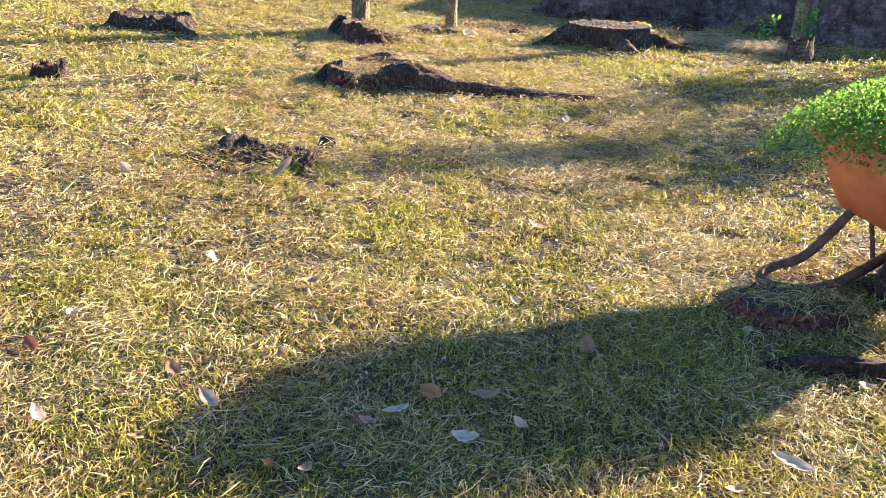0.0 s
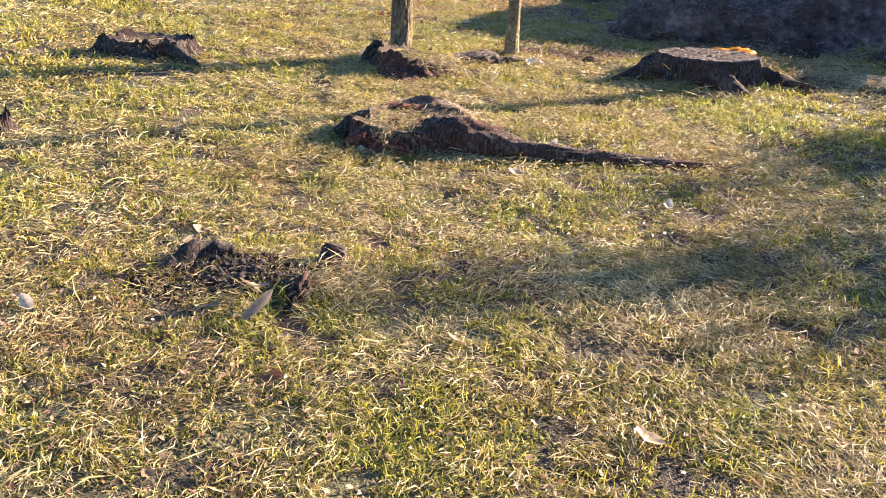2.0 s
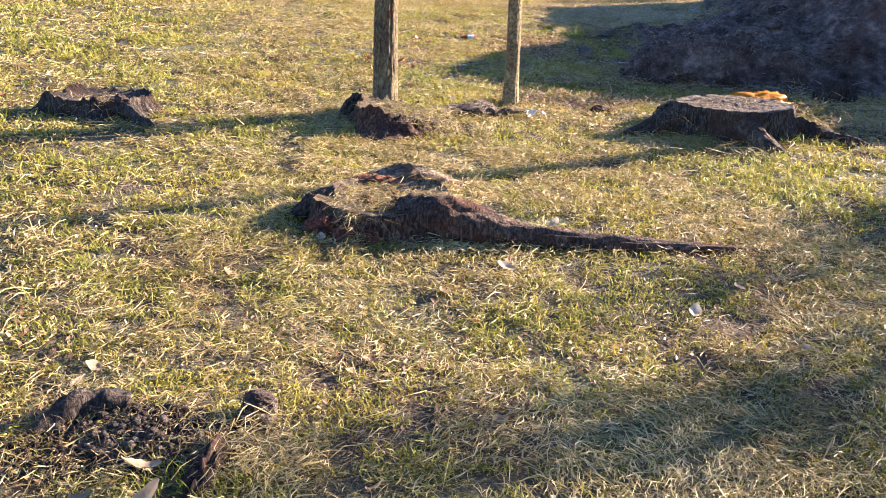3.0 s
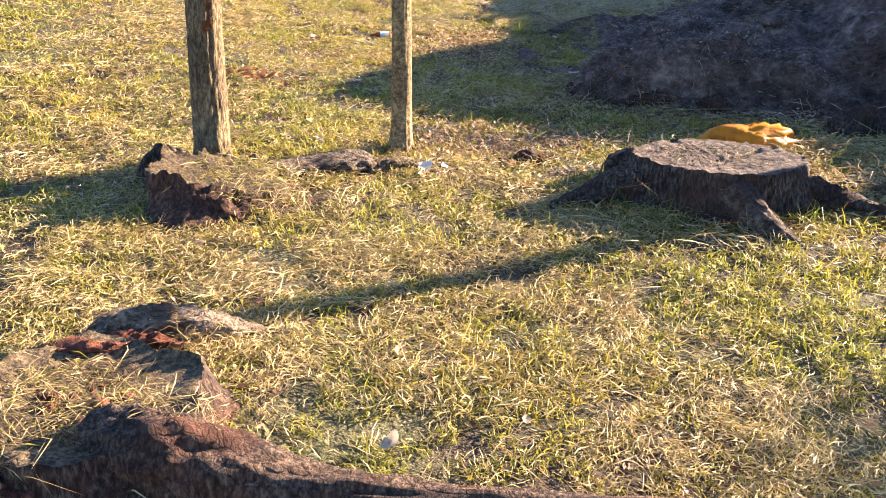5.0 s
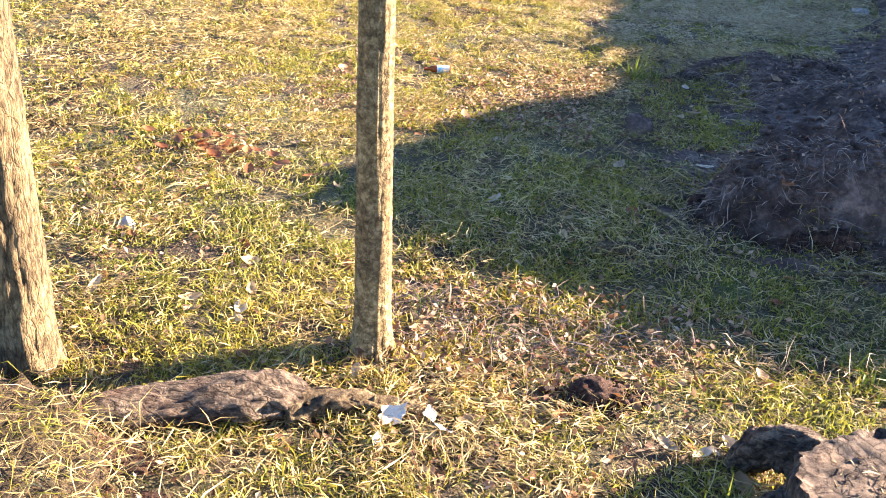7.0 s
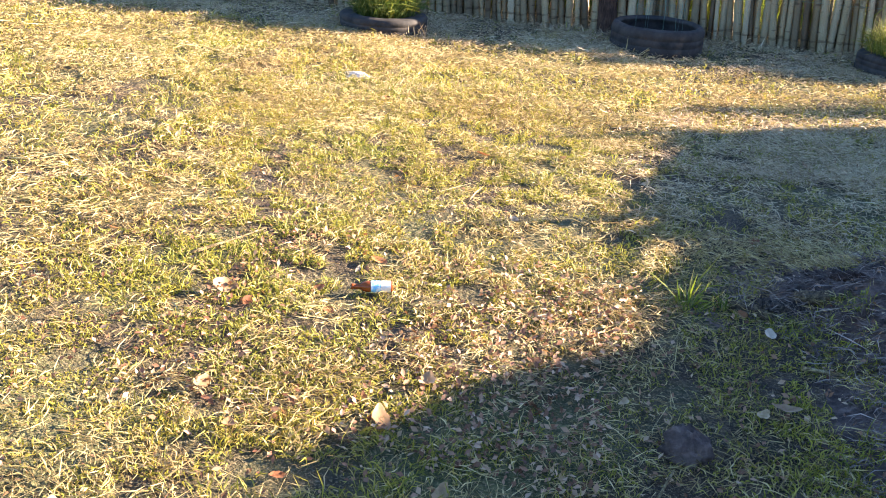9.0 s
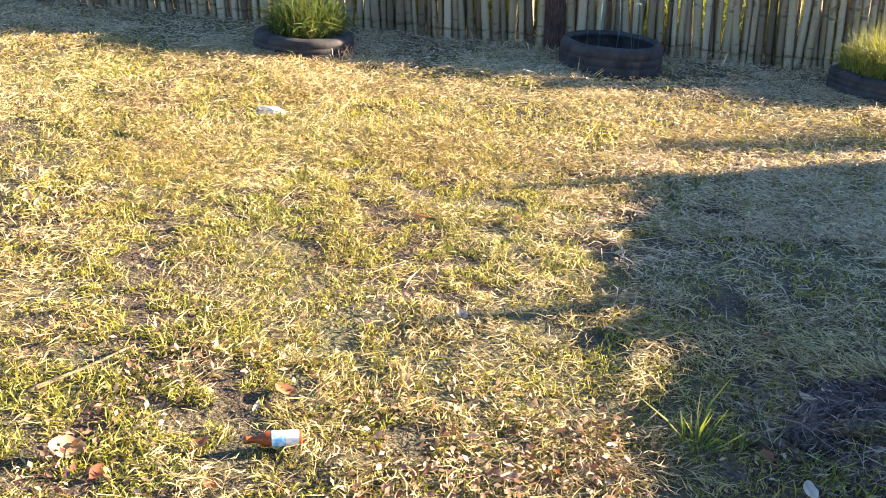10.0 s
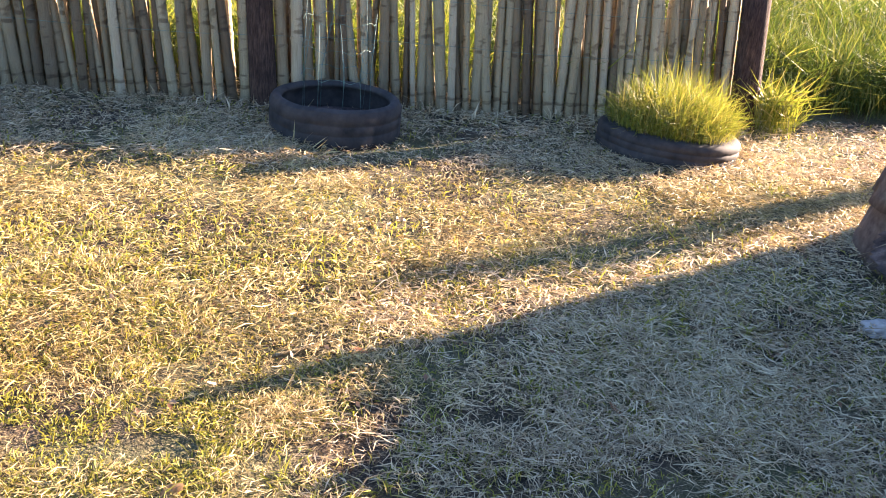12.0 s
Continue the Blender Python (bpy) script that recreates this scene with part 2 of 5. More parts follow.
YELLOW = make_bag()
WHITE = make_plain("white_scrap", (0.46, 0.40, 0.31), (0.70, 0.63, 0.52), 18, 0.7, 0.2)
PALE_LEAF = make_leaf("pale_dry_leaf", (0.33, 0.235, 0.14), (0.60, 0.49, 0.34))
TAN_LEAF = make_leaf("tan_dry_leaf", (0.26, 0.155, 0.075), (0.55, 0.40, 0.22))
RUSSET_LEAF = make_leaf("russet_dry_leaf", (0.17, 0.06, 0.022), (0.38, 0.17, 0.065))
HERB = make_foliage("small_herb_leaf", (0.06, 0.14, 0.02), (0.125, 0.255, 0.038), (0.25, 0.38, 0.085), 0.5, 0.65)
# Brighter copy of the tall grass; its sunlit look is in the colour.
FRESH_GRASS = make_foliage("fresh_sunlit_grass", (0.06, 0.095, 0.014), (0.14, 0.175, 0.022), (0.28, 0.26, 0.06), 0.45, 0.6)
TALL_GRASS = make_foliage("tall_green_grass", (0.04, 0.07, 0.012), (0.09, 0.125, 0.02), (0.20, 0.20, 0.05), 0.35, 0.7)
YELLOW_GRASS = make_foliage("yellowish_grass", (0.09, 0.115, 0.018), (0.20, 0.215, 0.03), (0.34, 0.285, 0.085), 0.36)
CROWN = make_foliage("tree_leaf", (0.03, 0.055, 0.012), (0.06, 0.10, 0.02), (0.10, 0.13, 0.03), 0.3)
PALE_LOG = make_bark("weathered_grey_wood", (0.075, 0.055, 0.036), (0.235, 0.18, 0.125), (0.43, 0.35, 0.255), (3, 4, 4), (0.09, 0.06, 0.035), 0.022, (26, (0.4, 1.4, 1.4), 0.03))
ROOT_BARK = make_bark("brown_root_bark", (0.016, 0.010, 0.007), (0.075, 0.048, 0.033), (0.19, 0.132, 0.094), (6, 6, 1.6), (0.09, 0.034, 0.018), 0.018, (26, (1.6, 1.6, 0.35), 0.04))
EARTHY = make_bark("earthy_rotten_wood", (0.02, 0.014, 0.008), (0.065, 0.046, 0.026), (0.15, 0.11, 0.06), (5, 5, 5), None, 0.02)
DEBRIS = make_bark("crumbled_wood", (0.035, 0.024, 0.014), (0.10, 0.072, 0.041), (0.22, 0.168, 0.092), (5, 5, 5))
LOG = make_bark("dead_log_bark", (0.03, 0.022, 0.016), (0.115, 0.088, 0.064), (0.25, 0.195, 0.14), (3, 4, 4), (0.06, 0.03, 0.02), 0.022, (22, (0.4, 1.4, 1.4), 0.04))
STONE = make_plain("beige_stone", (0.26, 0.22, 0.18), (0.46, 0.41, 0.35), 30, 0.9, 0.5)
RED_ROT = make_bark("red_crumbling_wood", (0.03, 0.012, 0.008), (0.12, 0.042, 0.024), (0.24, 0.10, 0.06), (3, 3, 3), None, 0.02)

# ---- the ground ----
def spaced(a, b, pitch, far):
    """Even steps from a to b, then ever wider ones out to far on both sides."""
    inner = list(np.arange(a, b + 1e-6, pitch))
    step_out, lo, hi = pitch, inner[0], inner[-1]
    while hi < far:
        step_out *= 1.35
        lo, hi = lo - step_out, hi + step_out
        inner = [lo, *inner, hi]
    return np.array(inner)


def build_ground():
    xs, ys = spaced(-6.0, 6.0, 0.1, 900), spaced(-3.0, 17.0, 0.1, 900)
    gx, gy = np.meshgrid(xs, ys)
    verts = np.stack([gx.ravel(), gy.ravel(), ground_z(gx, gy).ravel()], 1)
    nx, ny = len(xs), len(ys)
    i = (np.arange(ny - 1)[:, None] * nx + np.arange(nx - 1)[None]).ravel()
    quads = np.stack([i, i + 1, i + nx + 1, i + nx], 1)
    me = big_mesh("ground", verts, quads.ravel(), np.full(len(quads), 4), SOIL)
    me.polygons.foreach_set("use_smooth", [True] * len(me.polygons))
    tagged(new("ground", me), "dry lawn soil with patches of straw and green", "ground", kind="structure")


build_ground()

# footprint of the mulch heap, and its height by the distance from the rim
HEAP = [(0.92, 8.2), (1.05, 7.95), (1.7, 7.78), (2.6, 7.7), (3.2, 7.3), (3.7, 7.05), (5.4, 7.0), (5.6, 10), (5.2, 12.6), (2.75, 12.55), (2.45, 12.15), (2.35, 11.4), (2.0, 10.8), (1.55, 10.35), (1.25, 10.05), (0.95, 9.9), (0.86, 9.72), (1.12, 9.5), (1.22, 9.1), (1.15, 8.75), (0.98, 8.4)]


def heap_inside(x, y):
    """Distance in from the heap's rim (negative outside)."""
    x, y = np.asarray(x, float), np.asarray(y, float)
    best, inside = np.full(x.shape, 1e9), np.zeros(x.shape, bool)
    for (ax, ay), (bx, by) in zip(HEAP, HEAP[1:] + HEAP[:1]):
        t = np.clip(((x - ax) * (bx - ax) + (y - ay) * (by - ay)) / ((bx - ax) ** 2 + (by - ay) ** 2), 0, 1)
        best = np.minimum(best, np.hypot(x - ax - t * (bx - ax), y - ay - t * (by - ay)))
        cross = (ay > y) != (by > y)
        with np.errstate(divide="ignore", invalid="ignore"):
            inside ^= cross & (x < (bx - ax) * (y - ay) / ((by - ay) or 1e-9) + ax)
    return np.where(inside, best, -best)


def heap_z(x, y):
    x, y = np.asarray(x, float), np.asarray(y, float)
    d = heap_inside(x, y) + (vn2(x, y, 0.5) - 0.5) * 0.22
    h = np.interp(d, [-0.2, 0.0, 0.12, 0.55, 1.0, 1.5], [-0.05, 0.0, 0.055, 0.15, 0.30, 0.4])
    # Crest and bench rise out of view, shaped by the shadows they cast.
    crest = np.interp(y, [7.7, 8.2, 8.55, 8.75, 8.95, 9.2, 9.8, 10.2, 10.45, 10.6, 10.75, 11.2, 11.55, 11.85, 12.3, 12.6], [0.0, 0.50, 0.76, 0.84, 0.92, 0.98, 1.02, 1.0, 0.93, 0.79, 0.74, 0.73, 0.79, 0.87, 0.88, 0.0])
    h = np.maximum(h, crest * np.exp(-np.maximum((2.95 - x) / np.interp(y, [10.5, 11.6], [0.62, 0.42]), 0) ** 2) * step(x, 5.4, 4.2))
    h = np.maximum(h, 0.6 * step(x, 3.1, 3.6) * step(x, 5.45, 4.7) * step(y, 7.0, 7.35) * step(y, 8.7, 8.2))
    rough = np.clip(d / 0.3, 0, 1)
    lip = 7.99 - 0.1 * (x - 1.2) + 0.07 * (vn1(x, y * 0, 0.25) - 0.5)
    h = h + 0.13 * (0.6 + 0.8 * vn2(x, y, 0.2)) * step(y, lip - 0.07, lip) * step(y, lip + 0.5, lip + 0.1) * step(x, 0.95, 1.1) * step(x, 2.4, 1.9)
    return h + rough * ((vn1(x, y, 0.45) - 0.5) * 0.17 + (np.abs(vn1(x + y, y - x, 0.3) - 0.5) - 0.15) * 0.14 + (np.abs(vn3(x, y, 0.23) - 0.5) - 0.12) * 0.10 + (vn2(x, y, 0.085) - 0.5) * 0.035 + (vn1(x, y * 0.5, 0.045) - 0.5) * 0.018 + (np.abs(vn3(x, y, 0.03) - 0.5) - 0.2) * 0.02)


def build_heap():
    xs, ys = np.concatenate((np.arange(0.6, 2.9, 0.014), np.arange(2.9, 5.7, 0.03))), np.concatenate((np.arange(6.9, 10.0, 0.014), np.arange(10.0, 12.7, 0.026)))
    gx, gy = np.meshgrid(xs, ys)
    z = heap_z(gx, gy) + ground_z(gx, gy)
    keep = heap_inside(gx, gy) > -0.15
    nx, ny = len(xs), len(ys)
    i = (np.arange(ny - 1)[:, None] * nx + np.arange(nx - 1)[None]).ravel()
    quads = np.stack([i, i + 1, i + nx + 1, i + nx], 1)
    quads = quads[keep.ravel()[quads].any(1)]
    used, inv = np.unique(quads, return_inverse=True)
    verts = np.stack([gx.ravel(), gy.ravel(), z.ravel()], 1)[used]
    me = big_mesh("soil_mound", verts, inv.ravel(), np.full(len(quads), 4), MULCH)
    me.polygons.foreach_set("use_smooth", [True] * len(me.polygons))
    return tagged(new("soil_mound", me), "large heap of dark composted soil and dry roots on the lawn", "soil heap")


build_heap()


# ---- blades ----
def blades(name, x, y, z, length, width, heading, lift, curl, material, label, category="grass", kind="stuff", parent=None):
    """Many narrow pointed blades in one mesh. lift: angle of the lower half over the ground; curl: how far the tip bends down."""
    n = len(x)
    hx, hy = np.cos(heading), np.sin(heading)
    sx, sy = -hy * width / 2, hx * width / 2
    base = np.stack([x, y, z], 1)
    l1, l2 = length * 0.5, length * 0.5
    mid = base + np.stack([hx * np.cos(lift) * l1, hy * np.cos(lift) * l1, np.sin(lift) * l1], 1)
    e2, h2 = lift - curl, heading + rng.normal(0, 0.75, n)
    tip = mid + np.stack([np.cos(h2) * np.cos(e2) * l2, np.sin(h2) * np.cos(e2) * l2, np.sin(e2) * l2], 1)
    roll = rng.uniform(-1.1, 1.1, n)
    side = np.stack([sx * np.cos(roll), sy * np.cos(roll), np.sin(roll) * width / 2], 1)
    v = np.stack([base, mid + side, tip, mid - side], 1).reshape(-1, 3)
    o = np.arange(n)[:, None] * 4
    me = big_mesh(name, v, (o + np.array([[0, 1, 3, 1, 2, 3]])).ravel(), np.full(2 * n, 3), material)
    ob = new(name, me)
    if parent:
        ob.parent = parent
    return tagged(ob, label, "" if parent else category, kind=kind)


def floor_z(x, y):
    """The lawn or the heap, whichever is higher."""
    return ground_z(x, y) + np.where(heap_inside(x, y) > -0.1, np.maximum(heap_z(x, y), 0), 0)


def lawn_line(y):
    """Middle of the strip along which one walks."""
    return np.interp(y, [0, 6, 14], [0.1, 0.45, 0.3])


def scatter(density, cells=0.25):
    """Random places on the lawn with a density per square metre that density(x, y) gives."""
    xs, ys = np.arange(-6.5, 5.0, cells), np.arange(0.2, 14.4, cells)
    gx, gy = [a.ravel() for a in np.meshgrid(xs + cells / 2, ys + cells / 2)]
    count = rng.poisson(np.maximum(density(gx, gy), 0) * cells * cells)
    x = np.repeat(gx, count) + (rng.random(count.sum()) - 0.5) * cells
    y = np.repeat(gy, count) + (rng.random(count.sum()) - 0.5) * cells
    return x, y


def nearness(x, y):
    """1 on the strip that is passed close by, falling to the sides and the far ends of the lawn."""
    left = np.interp(y, [1, 3, 4.5, 7, 9, 10.5, 11.5, 12.5], [-1.1, -1.05, -0.75, -0.7, -0.8, -1.0, -1.6, -2.2])
    right = np.interp(y, [1, 3, 4.5, 7, 9, 10.5, 11.5, 12.5], [1.1, 1.05, 1.3, 1.5, 1.3, 1.5, 2.2, 2.8])
    off = np.maximum(np.maximum(left - x, x - right), 0.42 * (y - 11.0))
    return 1 - 0.52 * step(off, 0.0, 0.5) - 0.32 * step(off, 0.6, 2.2)


def in_view(x, y):
    """Share of full density; thin growth where nobody looks."""
    return nearness(x, y) * np.where((x > -0.75 - 0.56 * y) & (x < 0.75 + 0.52 * y) & (y > 0.7), 1.0, 0.07)


def greenness(x, y):
    g = 0.55 * vn1(x, y, 1.3) + 0.3 * vn2(x, y, 0.45) + 0.15 * vn3(x, y, 0.15)
    # Denser green patch in the wheelbarrow's shadow, also deepening the shade by colour.
    g = g + 0.25 * np.exp(-((x - 0.5) / 0.5) ** 2 - ((y - 1.4) / 0.35) ** 2)
    # Green is cut inside the heap's shadow outline, which brightens that shade.
    return step(g, 0.30, 0.55) * np.interp(y, [0, 2.6, 3.3, 4.6, 5.6, 6.3, 7.3, 8, 10.5, 11.4, 12, 12.8, 13.2], [0.95, 0.95, 0.65, 0.65, 0.85, 0.55, 0.55, 0.85, 1.0, 0.65, 0.4, 0.22, 0.04]) * (1 - 0.65 * step(y + 0.35 * x, 10.2, 10.8) * step(x, 0.3, 0.6) * step(y - 0.45 * x, 12.1, 11.6))


def off_heap(x, y):
    return step(heap_inside(x, y) + (vn3(x, y, 0.2) - 0.5) * 0.35, 0.12, -0.06)


def green_density(x, y):
    return 21600 * in_view(x, y) * (0.32 * np.interp(y, [11.2, 12.6], [1, 0.12]) + 0.68 * greenness(x, y)) * off_heap(x, y)


def straw_density(x, y):
    swath = 0.45 + 1.1 * step(0.6 * vn2(x, y, 0.55) + 0.4 * vn1(x, y, 0.2), 0.35, 0.65)
    return 14200 * np.interp(y, [1.4, 2.2, 2.8, 3.6, 4.8, 5.6, 9, 10], [1.0, 0.8, 0.8, 1.0, 1.0, 1.0, 0.9, 1.0]) * in_view(x, y) * swath * (1 + 0.7 * step(y, 10.6, 11.4)) * (1.05 - 0.55 * np.minimum(greenness(x, y), 1)) * off_heap(x, y)


def clumped(x, y, size, cut):
    """Thin out a scatter so that it stands in small clumps."""
    g = 0.65 * vn1(x, y, size) + 0.35 * vn3(x, y, size * 2.7) + 0.12 * step(y, 10.8, 12.0)
    bare = 0.12 + 0.88 * np.maximum(step(0.6 * vn2(x, y, 0.13) + 0.4 * vn1(x, y, 0.055), 0.24, 0.36), 0.8 * step(y, 10.8, 11.6) + step(y, 2.2, 1.8))
    keep = rng.random(len(x)) < np.maximum(step(g, cut - 0.10, cut + 0.10), 0.45 * step(y, 2.2, 1.8)) * bare
    return x[keep], y[keep]


def build_lawn():
    x, y = clumped(*scatter(green_density), 0.055, 0.44)
    n = len(x)
    wide = nearness(x, y) ** -0.55
    tall = (0.55 + 0.9 * vn3(x, y, 0.4)) * np.where(rng.random(n) < 0.06, 1.7, 1.0)
    blades("lawn_grass", x, y, floor_z(x, y) - 0.003, rng.uniform(0.016, 0.042, n) * tall * wide ** 0.5, rng.uniform(0.0026, 0.0046, n) * wide, rng.uniform(0, 6.283, n), rng.uniform(0.35, 1.42, n), rng.uniform(0.1, 1.3, n), GREEN, "short green and yellowing lawn grass blades")
    x, y = clumped(*scatter(straw_density), 0.08, 0.36)
    n = len(x)
    wide = nearness(x, y) ** -0.55
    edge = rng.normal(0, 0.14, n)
    # Paler straw fills the outlines of the fence's and the heap's shadows.
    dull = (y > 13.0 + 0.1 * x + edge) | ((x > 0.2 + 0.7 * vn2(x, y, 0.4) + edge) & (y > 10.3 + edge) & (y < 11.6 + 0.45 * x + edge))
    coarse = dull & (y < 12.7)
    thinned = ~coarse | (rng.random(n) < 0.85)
    laid = 12.0 * vn1(x, y, 0.8) + 5.0 * vn3(x, y, 0.25)
    heading = np.where(rng.random(n) < np.where(dull, 0.2, 0.5), laid + rng.normal(0, 0.45, n), rng.uniform(0, 6.283, n))
    length = (rng.gamma(2.2, 0.012, n) + 0.018) * np.where(rng.random(n) < 0.06, 2.1, 1.0) * np.where(coarse, 1.05, np.interp(y, [10.0, 11.0], [1.0, 0.8])) * wide ** 0.4
    lift = np.where(length > 0.05, 0.45, 1.0) * rng.normal(0.18, 0.32, n)
    z = floor_z(x, y) + rng.uniform(0.002, 0.024, n)
    width = rng.uniform(0.0016, 0.0036, n) * wide * np.where(coarse, 1.05, np.interp(y, [10.0, 11.0], [1.0, 0.85]))
    for pick, name, mat, label in ((~dull, "dry_straw", STRAW, "loose pale cut straw lying on the lawn"), (dull & thinned, "matted_straw", DULL_SHADE_STRAW, "matted straw by the fence and in the heap shadow, coloured paler to lift the shade")):
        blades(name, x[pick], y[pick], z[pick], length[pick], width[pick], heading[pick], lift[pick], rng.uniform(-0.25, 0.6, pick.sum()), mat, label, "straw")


build_lawn()


def heap_litter():
    n = 230000
    x, y = rng.uniform(0.8, 3.6, n), rng.uniform(7.2, 12.0, n)
    d = heap_inside(x, y)
    ok = (d > -0.05) & (rng.random(n) < (0.3 + 0.7 * step(d, 0.3, 1.3)) * (0.25 + 0.75 * step(vn2(x, y, 0.3), 0.3, 0.65)) * nearness(x, y))
    x, y = x[ok], y[ok]
    n = len(x)
    # the strands lie down the slope
    e = 0.12
    fall = np.arctan2(heap_z(x, y - e) - heap_z(x, y + e), heap_z(x - e, y) - heap_z(x + e, y))
    heading = np.where(rng.random(n) < 0.65, fall + rng.normal(0, 0.5, n), rng.uniform(0, 6.283, n))
    blades("heap_straw", x, y, heap_z(x, y) + ground_z(x, y) + rng.uniform(0.002, 0.014, n), rng.gamma(2.0, 0.017, n) + 0.02, rng.uniform(0.0016, 0.0038, n), heading, rng.normal(0.0, 0.25, n), rng.uniform(-0.1, 0.6, n), LITTER, "grey dry root fibres and straw on the soil heap", "straw")


def make_fibre():
    m = Mat("grey_fibre", 0.9)
    m.color(m.ramp(m.island(), [(0.0, (0.05, 0.036, 0.028)), (0.6, (0.17, 0.128, 0.10)), (1.0, (0.33, 0.26, 0.205))]))
    return m.m


LITTER = make_fibre()
heap_litter()


def lumps(name, x, y, z, r, g, material, label):
    """Many small rough lumps in one mesh."""
    n = len(x)
    t = (1 + 5 ** 0.5) / 2
    ico = np.array([(-1, t, 0), (1, t, 0), (-1, -t, 0), (1, -t, 0), (0, -1, t), (0, 1, t), (0, -1, -t), (0, 1, -t), (t, 0, -1), (t, 0, 1), (-t, 0, -1), (-t, 0, 1)]) / 1.9
    tri = np.array([(0, 11, 5), (0, 5, 1), (0, 1, 7), (0, 7, 10), (0, 10, 11), (1, 5, 9), (5, 11, 4), (11, 10, 2), (10, 7, 6), (7, 1, 8), (3, 9, 4), (3, 4, 2), (3, 2, 6), (3, 6, 8), (3, 8, 9), (4, 9, 5), (2, 4, 11), (6, 2, 10), (8, 6, 7), (9, 8, 1)])
    p = ico[None] * g.uniform(0.6, 1.35, (n, 12, 1)) * r[:, None, None] * np.stack([g.uniform(0.7, 1.5, n), g.uniform(0.7, 1.3, n), g.uniform(0.5, 0.9, n)], 1)[:, None]
    p += np.stack([x, y, z + r * 0.2], 1)[:, None]
    loops = (np.arange(n)[:, None, None] * 12 + tri[None]).ravel()
    me = big_mesh(name, p.reshape(-1, 3), loops, np.full(n * 20, 3), material)
    tagged(new(name, me), label, "soil", kind="stuff")


def crumbs(name, count, x0, x1, y0, y1, low, high, seed, material, label, inside=(-0.25, 0.6)):
    """Crumbs of soil on and along the heap."""
    g = np.random.default_rng(seed)
    x, y = g.uniform(x0, x1, count), g.uniform(y0, y1, count)
    d = heap_inside(x, y)
    ok = (d > inside[0]) & (d < inside[1]) & (g.random(count) < step(d, inside[0], 0.05))
    x, y = x[ok], y[ok]
    lumps(name, x, y, floor_z(x, y), low + (high - low) * g.random(len(x)) ** 3, g, material, label)


def crumble(x, y, rx, ry, top, count, low, high, seed, material, label):
    """Crumbs of rotten wood in a low mound."""
    g = np.random.default_rng(seed)
    a, q = g.uniform(0, 6.283, count), np.sqrt(g.random(count))
    px, py = x + np.cos(a) * rx * q, y + np.sin(a) * ry * q
    lumps("wood_crumbs", px, py, ground_z(px, py) + top * (1 - q ** 2) * g.random(count), low + (high - low) * g.random(count) ** 3, g, material, label)


crumbs("soil_crumbs", 5000, 0.6, 3.4, 7.5, 11.2, 0.002, 0.014, 91, MULCH, "dark soil crumbs and small clods along the heap", (-0.22, 1.3))

crumbs("soil_crumbs", 1500, 0.9, 2.6, 7.7, 9.2, 0.003, 0.022, 92, MULCH, "dark broken clods on the front of the heap", (0.0, 1.3))


crumbs("soil_crumbs", 3600, 0.85, 2.5, 7.72, 8.2, 0.003, 0.016, 93, MULCH, "dark broken soil on the steep front of the heap", (-0.1, 0.5))

crumbs("soil_crumbs", 2600, 0.85, 1.7, 9.35, 10.3, 0.003, 0.016, 95, MULCH, "dark soil crumbs on the low edge of the heap", (-0.2, 0.6))


def lip_roots():
    """Torn roots hanging out of the steep front of the heap."""
    g = np.random.default_rng(94)
    n = 900
    x = g.uniform(0.95, 2.3, n)
    y = 7.96 - 0.1 * (x - 1.2) + g.normal(0, 0.06, n)
    blades("torn_roots", x, y, floor_z(x, y) + g.uniform(0.0, 0.02, n), g.gamma(2.0, 0.03, n) + 0.03, g.uniform(0.0015, 0.004, n), -1.57 + g.normal(0, 0.9, n), g.normal(0.2, 0.5, n), g.uniform(-0.3, 1.0, n), LITTER, "torn grey roots hanging from the front of the heap", "roots")


lip_roots()

# ---- solid shapes ----
def lathe_rough(bm, rings, sides, wobble, seed, cap=True, matrix=None):
    """Rings of (radius x, radius y, height) skinned into a rough body. wobble: function of angle and height to a factor."""
    rows = []
    for rx, ry, h in rings:
        row = []
        for k in range(sides):
            a = 2 * math.pi * k / sides
            f = wobble(a, h)
            row.append(bm.verts.new((math.cos(a) * rx * f, math.sin(a) * ry * f, h)))
        rows.append(row)
    for lo, hi in zip(rows, rows[1:]):
        for k in range(sides):
            bm.faces.new((lo[k], lo[(k + 1) % sides], hi[(k + 1) % sides], hi[k]))
    if cap:
        bm.faces.new(rows[-1])
    if matrix is not None:
        bmesh.ops.transform(bm, matrix=matrix, verts=bm.verts)
    return rows


